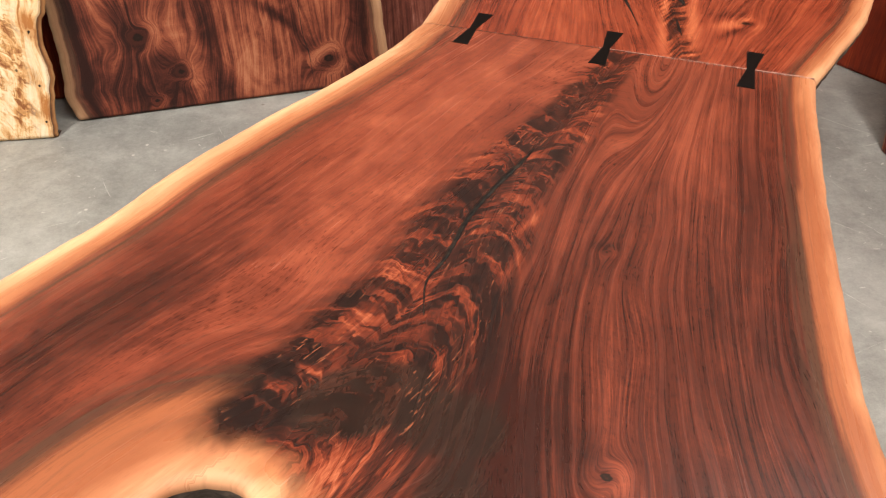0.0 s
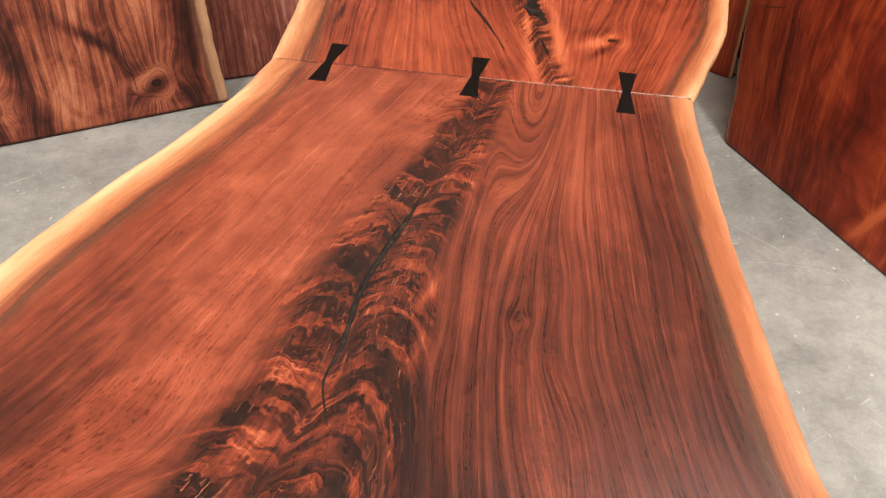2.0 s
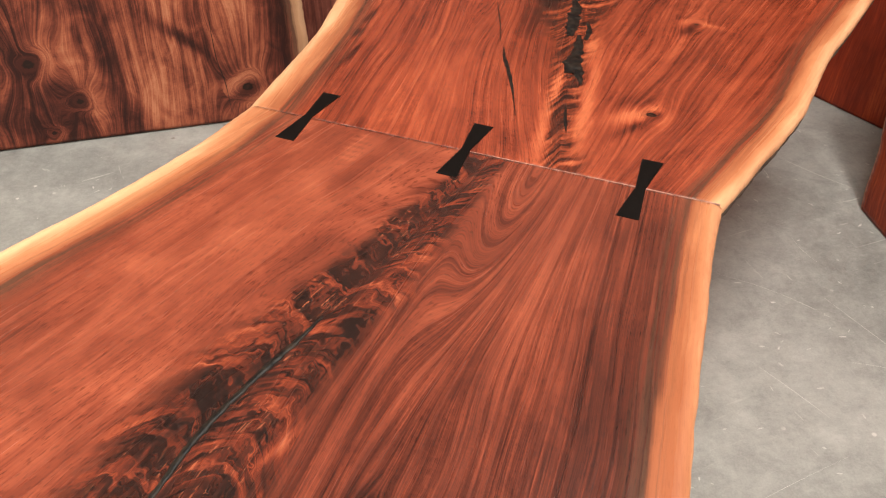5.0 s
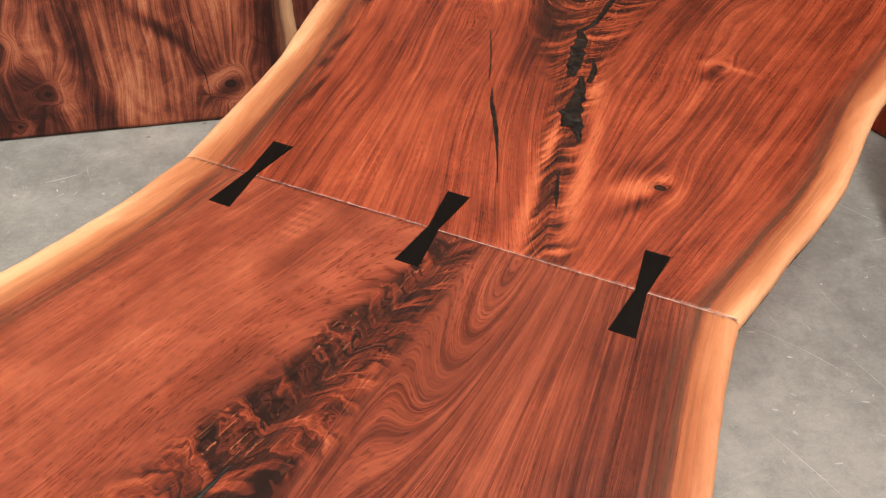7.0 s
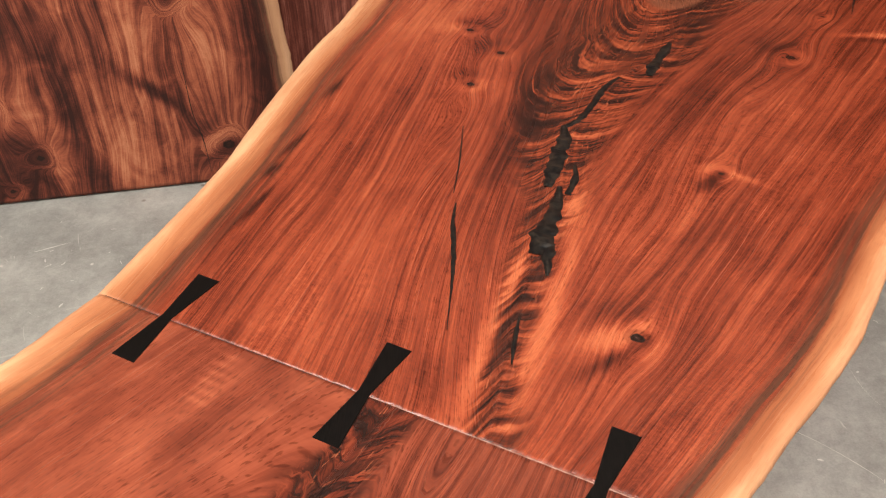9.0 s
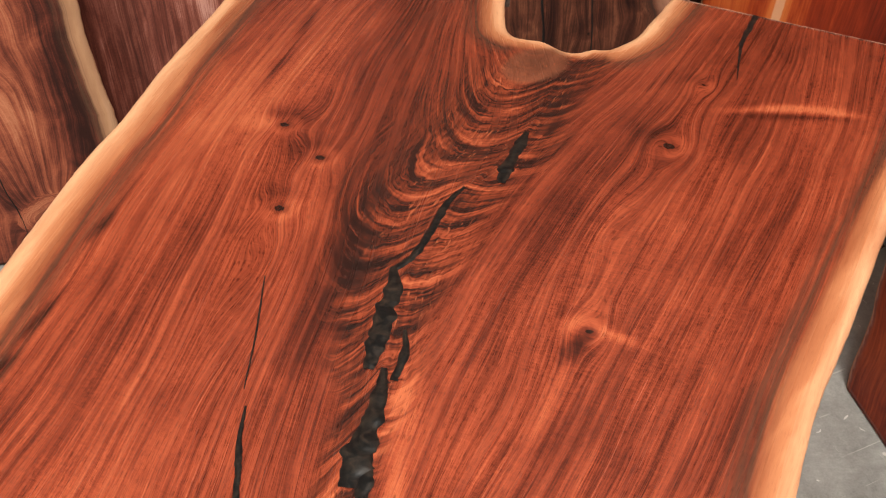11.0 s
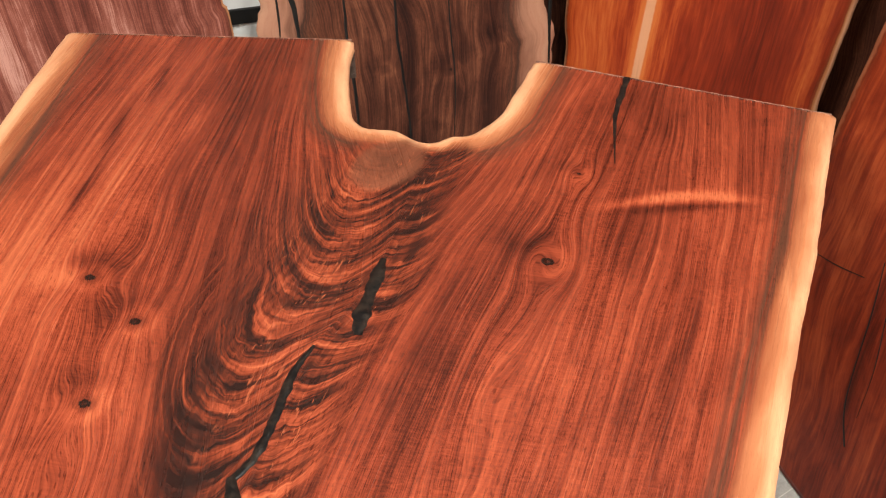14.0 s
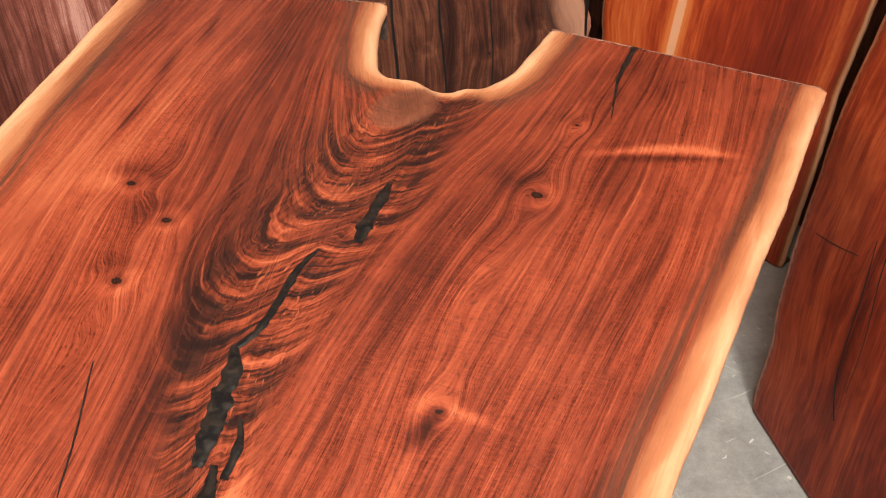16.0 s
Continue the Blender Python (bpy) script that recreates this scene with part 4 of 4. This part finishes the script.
part("glue_line", ribbon([on_seam(0.48), on_seam(0.6), on_seam(0.8), on_seam(0.995)], [0.0002, 0.0005, 0.0008, 0.0010], TOP, 0.0004, 21, rag=0.12), glue, table, "thin pale glue line")
part("glue_line", ribbon([on_seam(0.02), on_seam(0.2), on_seam(0.48)], [0.0003, 0.0004, 0.0003], TOP, 0.0001, 22, rag=0.2), black_strip, table, "thin dark glue line")


part("chipped_edge", ribbon([(0.31, 2.9735), (0.50, 2.9125), (0.698, 2.849)], [0.0003, 0.0005, 0.0007], TOP, 0.0004, 31, rag=0.9), chipped, table, "pale chipped saw-cut edge")
part("chipped_edge", ribbon([(0.932, 2.7255), (1.09, 2.6165), (1.25, 2.5065)], [0.0014, 0.0006, 0.0008], TOP, 0.0004, 32, rag=0.9), chipped, table, "pale chipped saw-cut edge")


def trestle(x, y, turn):
    t = thing("trestle", (x, y, 0.0), "plain pine trestle standing under the slab table", "trestle", "trestles under the table")
    m = Matrix.Translation((x, y, 0)) @ Matrix.Rotation(turn, 4, "Z")
    bm = bmesh.new()
    box(bm, -0.17, -0.045, TOP - THICK - 0.09, 0.17, 0.045, TOP - THICK, 0.004, m)
    part("beam", bm, pine, t)
    for sx in (-1, 1):
        for sy in (-1, 1):
            bm = bmesh.new()
            h = TOP - THICK - 0.06
            box(bm, -0.02, -0.035, 0, 0.02, 0.035, h, 0.003)
            for v in bm.verts:
                v.co.y += sy * (0.055 + 0.10 * (1 - v.co.z / h))
                v.co.x += sx * 0.13
            bmesh.ops.transform(bm, matrix=m, verts=bm.verts)
            part("leg", bm, pine, t)


trestle(0.05, 1.30, radians(-30))
trestle(0.52, 2.10, radians(-30))


# ---- slabs leaning round the table ----
def leaning(name, base, along, lean, chains, pith, material, label, feather=((0, 0, 0), (3, 0, 0)), thick=0.05, seed=0.0, group="leaning slabs", cracks=(), **more):
    """A slab standing on its end: drawn in (along, up) and leaned back; its back edge rests at the foot."""
    d = Vector((along[0], along[1], 0)).normalized()
    back = Vector((-d.y, d.x, 0))
    up = back * math.sin(radians(lean)) + Vector((0, 0, 1)) * math.cos(radians(lean))
    face = d.cross(up)
    m = Matrix((( d.x, up.x, face.x, base[0]), (d.y, up.y, face.y, base[1]), (d.z, up.z, face.z, 0.0), (0, 0, 0, 1)))
    lift = thick * math.sin(radians(lean))
    m = Matrix.Translation((0, 0, lift)) @ m
    me = slab_solid("board", chains, pith, (0, 1), 0.012, thick, material, m, feather, seed=seed, slope=0.012, **more)
    ob = thing(name, (base[0], base[1], 0.0), label, "wood slab", group)
    board = link_mesh("board", me, [material, bark], ob)
    for k, (pts, ws) in enumerate(cracks):
        bm = ribbon(pts, ws, 0.0, 0.0008, seed + k, step=0.012)
        bmesh.ops.transform(bm, matrix=m, verts=bm.verts)
        part("crack", bm, black_strip, ob, "dark split in the wood")
    return ob, m


HIGH = 2.3
leaning("leaning_slab", (-1.08, 2.986), (0.906, 0.172), 8,
        [([(0.0, 0.0), (1.025, 0.0)], "cut"),
         ([(1.025, 0.0), (1.015, 0.12), (1.005, 0.3), (0.99, 0.5), (1.0, 0.9), (1.03, 1.4), (1.0, HIGH)], "live"),
         ([(1.0, HIGH), (-0.02, HIGH)], "cut"),
         ([(-0.02, HIGH), (0.0, 1.5), (-0.02, 0.9), (-0.015, 0.4), (-0.014, 0.17), (-0.022, 0.07), (0.0, 0.0)], "live")],
        [(0.50, 0.0), (0.52, 0.5), (0.46, 1.2), (0.5, HIGH)], wood_knotty,
        "knotty dark walnut slab with pale sapwood edges, leaning upright", seed=3.0, sapwidth=0.034,
        knots=[(0.230, 0.240, 0.026), (0.340, 0.117, 0.016), (0.250, 0.030, 0.0125), (0.815, 0.10, 0.022), (0.73, 0.50, 0.02), (0.3, 0.7, 0.03)],
        darks=[(0.215, 0.24, 100, 0.05, 0.04, 1.2), (0.25, 0.13, 120, 0.10, 0.05, 0.8), (0.30, 0.05, 80, 0.08, 0.09, 0.5), (0.338, 0.12, 90, 0.035, 0.03, 1.2), (0.63, 0.285, 140, 0.06, 0.016, 1.5), (0.69, 0.235, 135, 0.05, 0.012, 1.0),
               (0.44, 0.25, 97, 0.3, 0.035, 1.2), (0.93, 0.35, 90, 0.6, 0.045, 1.0), (0.05, 0.3, 92, 0.5, 0.03, 1.3), (0.16, 0.08, 90, 0.08, 0.08, 0.8), (0.44, 0.03, 90, 0.05, 0.05, 0.8), (0.81, 0.085, 25, 0.06, 0.018, 1.3), (0.30, 0.6, 95, 0.3, 0.05, 0.9)],
        lights=[(0.55, 0.12, 100, 0.16, 0.05, 1.0), (0.30, 0.40, 105, 0.25, 0.05, 0.8), (0.78, 0.35, 80, 0.2, 0.05, 0.9), (0.79, 0.12, 30, 0.05, 0.025, 1.2), (0.62, 0.45, 95, 0.2, 0.04, 0.8), (0.12, 0.5, 92, 0.3, 0.03, 0.7)], ragged=0.004, mottle=(0.12, 0.12), cracks=[([(0.757, 0.03), (0.752, 0.12), (0.738, 0.2), (0.735, 0.34)], [0.0004, 0.0014, 0.0012, 0.0004])])
leaning("leaning_slab", (-1.66, 3.10), (1, 0.1), 8,
        [([(0.0, 0.0), (0.70, 0.0)], "cut"), ([(0.70, 0.0), (0.69, 1.0), (0.70, HIGH)], "live"), ([(0.70, HIGH), (0.0, HIGH)], "cut"), ([(0.0, HIGH), (0.02, 1.0), (0.0, 0.0)], "live")],
        [(0.35, 0.0), (0.35, HIGH)], wood_red, "dark red walnut slab standing behind the others", seed=4.0, sapwidth=0.02)
leaning("leaning_slab", (-1.70, 2.868), (1, 0.035), 6,
        [([(0.0, 0.0), (0.578, 0.0)], "cut"),
         ([(0.578, 0.0), (0.580, 0.05), (0.592, 0.12), (0.610, 0.20), (0.600, 0.29), (0.612, 0.36), (0.635, 0.42), (0.62, 0.6), (0.53, 1.0), (0.56, HIGH - 0.3)], "live"),
         ([(0.56, HIGH - 0.3), (0.0, HIGH - 0.3)], "cut"), ([(0.0, HIGH - 0.3), (0.03, 1.0), (0.0, 0.0)], "live")],
        [(0.40, 0.0), (0.44, 0.3), (0.36, 0.8), (0.4, 2.0)], wood_maple, "pale spalted maple burl slab with a ragged bark edge",
        feather=((0, 0.14, 0.12), (3, 0.14, 0.12)), seed=5.0, sapwidth=0.011, ragged=0.006,
        knots=[(0.566, 0.17, 0.010), (0.575, 0.33, 0.011), (0.555, 0.05, 0.009), (0.51, 0.22, 0.006)],
        darks=[(0.565, 0.12, 90, 0.10, 0.012, 1.6), (0.58, 0.34, 100, 0.06, 0.016, 2.0), (0.50, 0.14, 75, 0.14, 0.010, 0.9), (0.45, 0.30, 110, 0.10, 0.012, 0.8)])
leaning("leaning_slab", (-0.25, 3.31), (1, 0.1), 7,
        [([(0.0, 0.0), (0.80, 0.0)], "cut"), ([(0.80, 0.0), (0.795, 0.5), (0.785, 0.6), (0.79, 1.2), (0.78, HIGH)], "live"), ([(0.78, HIGH), (0.0, HIGH)], "cut"), ([(0.0, HIGH), (0.01, 1.0), (0.0, 0.0)], "live")],
        [(0.42, 0.0), (0.38, 1.0), (0.42, HIGH)], wood_plum, "dark plum-red walnut slab with a satin finish, leaning upright", seed=6.0, sapwidth=0.004,
        # pale streaks: specular reflections painted into the wood colour
        lights=[(0.355, 0.55, 97, 0.4, 0.022, 1.1), (0.42, 0.5, 95, 0.4, 0.016, 1.0), (0.57, 0.55, 93, 0.3, 0.03, 0.5)])
leaning("leaning_slab", (0.9, 3.42), (1, 0.06), 3,
        [([(-0.315, 0.0), (0.345, 0.0)], "cut"),
         ([(0.345, 0.0), (0.35, 0.3), (0.355, 0.385), (0.325, 0.48), (0.34, 0.7), (0.33, 1.3), (0.35, HIGH)], "live"), ([(0.35, HIGH), (-0.31, HIGH)], "cut"),
         ([(-0.31, HIGH), (-0.29, 1.2), (-0.30, 0.6), (-0.312, 0.5), (-0.31, 0.2), (-0.315, 0.0)], "live")],
        [(-0.02, 0.0), (0.01, 0.4), (-0.03, 0.8), (0.0, HIGH)], wood_black, "rough dark walnut slab with raw pale sapwood edges", seed=7.0, sapwidth=0.085,
        ragged=0.008,
        darks=[(0.0, 0.4, 90, 0.5, 0.02, 0.8), (0.2, 0.4, 90, 0.4, 0.03, 0.7)], knots=[(0.10, 0.33, 0.010), (0.22, 0.39, 0.008), (-0.05, 0.36, 0.008)], cracks=[([(0.01, 0.0), (0.0, 0.2), (-0.012, 0.36), (-0.02, 0.48), (-0.015, 0.9), (-0.03, 1.6)], [0.002, 0.003, 0.0035, 0.003, 0.004, 0.002]),
                ([(-0.235, 0.40), (-0.232, 0.50), (-0.245, 0.62), (-0.24, 0.8)], [0.001, 0.006, 0.009, 0.002]), ([(-0.275, 0.42), (-0.268, 0.53), (-0.272, 0.7)], [0.001, 0.003, 0.001]),
                ([(-0.125, 0.1), (-0.122, 0.3), (-0.13, 0.45), (-0.128, 0.7)], [0.001, 0.004, 0.003, 0.001]), ([(0.105, 0.1), (0.112, 0.3), (0.10, 0.5), (0.108, 0.8)], [0.0006, 0.002, 0.0015, 0.0006]), ([(0.345, 0.3), (0.34, 0.45), (0.345, 0.6)], [0.002, 0.005, 0.003])])
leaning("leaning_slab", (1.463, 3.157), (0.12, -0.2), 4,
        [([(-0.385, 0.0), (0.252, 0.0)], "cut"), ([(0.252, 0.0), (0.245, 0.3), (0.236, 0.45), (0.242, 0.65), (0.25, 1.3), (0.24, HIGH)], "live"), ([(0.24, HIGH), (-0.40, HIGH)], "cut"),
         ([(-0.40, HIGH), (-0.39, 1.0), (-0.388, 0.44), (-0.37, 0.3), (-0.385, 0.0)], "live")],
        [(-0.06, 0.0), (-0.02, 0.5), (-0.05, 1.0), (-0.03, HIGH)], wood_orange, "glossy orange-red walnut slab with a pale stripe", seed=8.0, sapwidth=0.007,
        # darks: the tall slab's shade on the right half, put into the colour
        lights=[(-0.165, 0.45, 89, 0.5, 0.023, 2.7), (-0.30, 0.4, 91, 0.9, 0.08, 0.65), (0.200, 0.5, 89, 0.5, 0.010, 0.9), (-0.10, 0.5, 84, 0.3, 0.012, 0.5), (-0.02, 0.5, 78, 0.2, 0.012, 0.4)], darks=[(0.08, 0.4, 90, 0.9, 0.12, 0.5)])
leaning("leaning_slab", (1.359, 2.570), (0.085, -0.996), 5,
        [([(0.0, 0.0), (1.15, 0.0)], "cut"), ([(1.15, 0.0), (1.12, 0.6), (1.14, HIGH)], "live"), ([(1.14, HIGH), (-0.08, HIGH)], "cut"),
         ([(-0.08, HIGH), (-0.06, 1.4), (-0.088, 0.8), (-0.094, 0.62), (-0.082, 0.49), (-0.070, 0.36), (-0.045, 0.22), (-0.025, 0.16), (-0.012, 0.05), (0.0, 0.0)], "live")],
        [(0.30, 0.0), (0.24, 0.5), (0.3, 1.0), (0.35, HIGH)], wood_red, "tall red-brown walnut slab leaning beside the table", seed=9.0, sapwidth=0.012,
        lights=[(0.60, 0.12, 62, 0.14, 0.012, 2.2), (0.0, 0.65, 98, 0.4, 0.06, 0.8), (0.02, 0.15, 100, 0.2, 0.03, 0.4)], darks=[(0.40, 0.25, 60, 0.25, 0.08, 0.8), (0.13, 0.35, 100, 0.2, 0.01, 1.0)],
        cracks=[([(-0.03, 0.418), (0.02, 0.432), (0.072, 0.453)], [0.0004, 0.0012, 0.0004]), ([(0.091, 0.50), (0.112, 0.411), (0.132, 0.30), (0.15, 0.23), (0.181, 0.175)], [0.0006, 0.0011, 0.0009, 0.001, 0.002]),
                ([(0.10, 0.62), (0.125, 0.47), (0.16, 0.34), (0.175, 0.24)], [0.0006, 0.001, 0.0006, 0.0003])])

# added backing: its dark wood stands in for shade in the rear gaps
leaning("leaning_slab", (0.70, 3.64), (1, 0.0), 3,
        [([(0.0, 0.0), (0.85, 0.0)], "cut"), ([(0.85, 0.0), (0.84, 1.0), (0.85, HIGH)], "live"), ([(0.85, HIGH), (0.0, HIGH)], "cut"), ([(0.0, HIGH), (0.01, 1.0), (0.0, 0.0)], "live")],
        [(0.42, 0.0), (0.42, HIGH)], wood_black, "added dark backing slab that hides the wall in the gaps", seed=10.0, sapwidth=0.01)
# added backing: stands in for the deep shade between orange and tall slabs
leaning("leaning_slab", (1.70, 3.28), (0.05, -1), 4,
        [([(0.0, 0.0), (0.95, 0.0)], "cut"), ([(0.95, 0.0), (0.94, 1.0), (0.95, HIGH)], "live"), ([(0.95, HIGH), (0.0, HIGH)], "cut"), ([(0.0, HIGH), (0.01, 1.0), (0.0, 0.0)], "live")],
        [(0.45, 0.0), (0.45, HIGH)], wood_black, "added dark backing slab that keeps the right gap black", seed=12.0, sapwidth=0.01)


def pale_board():
    ob = thing("pale_board", (0.53, 3.54, 0.0), "pale board with a black strip behind the slabs", "board")
    bm = bmesh.new()
    box(bm, 0.40, 3.53, 0.0, 0.66, 3.55, 0.60, 0.002)
    part("panel", bm, white_board, ob)
    bm = bmesh.new()
    box(bm, 0.402, 3.522, 0.470, 0.658, 3.5305, 0.503, 0.001)
    part("strip", bm, black_strip, ob, "black strip")


pale_board()


# ---- marks on the floor ----
def floor_marks():
    rng = random.Random(5)
    bm = bmesh.new()

    def mark(x, y, ang, long, wide, bend):
        n = max(2, int(long / 0.02))
        rows = []
        for i in range(n + 1):
            t = i / n
            a = ang + bend * t
            w = wide * (0.35 + 0.65 * math.sin(math.pi * min(1, 0.08 + t))) * rng.uniform(0.6, 1.2)
            rows.append((bm.verts.new((x - math.sin(a) * w, y + math.cos(a) * w, 0.0004)), bm.verts.new((x + math.sin(a) * w, y - math.cos(a) * w, 0.0004))))
            x, y = x + math.cos(a) * long / n, y + math.sin(a) * long / n
        for p, q in zip(rows[:-1], rows[1:]):
            bm.faces.new((p[0], p[1], q[1], q[0]))
    for _ in range(46):
        mark(rng.uniform(0.45, 1.6), rng.uniform(0.5, 3.0), rng.choice((1.75, 1.2, 0.4, 2.4)) + rng.gauss(0, 0.3), rng.uniform(0.05, 0.30), rng.uniform(0.0004, 0.0016), rng.gauss(0, 0.35))
    for _ in range(16):
        mark(rng.uniform(-1.9, 0.0), rng.uniform(1.4, 3.0), rng.choice((0.15, 0.3, 1.2)) + rng.gauss(0, 0.3), rng.uniform(0.05, 0.25), rng.uniform(0.0005, 0.0016), rng.gauss(0, 0.2))
    for _ in range(560):
        side = rng.random() < 0.6
        mark(rng.uniform(0.45, 1.6) if side else rng.uniform(-1.9, 0.0), rng.uniform(0.5, 3.0), rng.uniform(0, 6.28), rng.uniform(0.004, 0.018), rng.uniform(0.0008, 0.0026), rng.gauss(0, 0.8))
    bmesh.ops.recalc_face_normals(bm, faces=bm.faces)
    ob = part("scratches", bm, chalk, bpy.data.objects["floor"], "pale scratches and chips in the concrete")
    ob["kind"] = "stuff"


floor_marks()
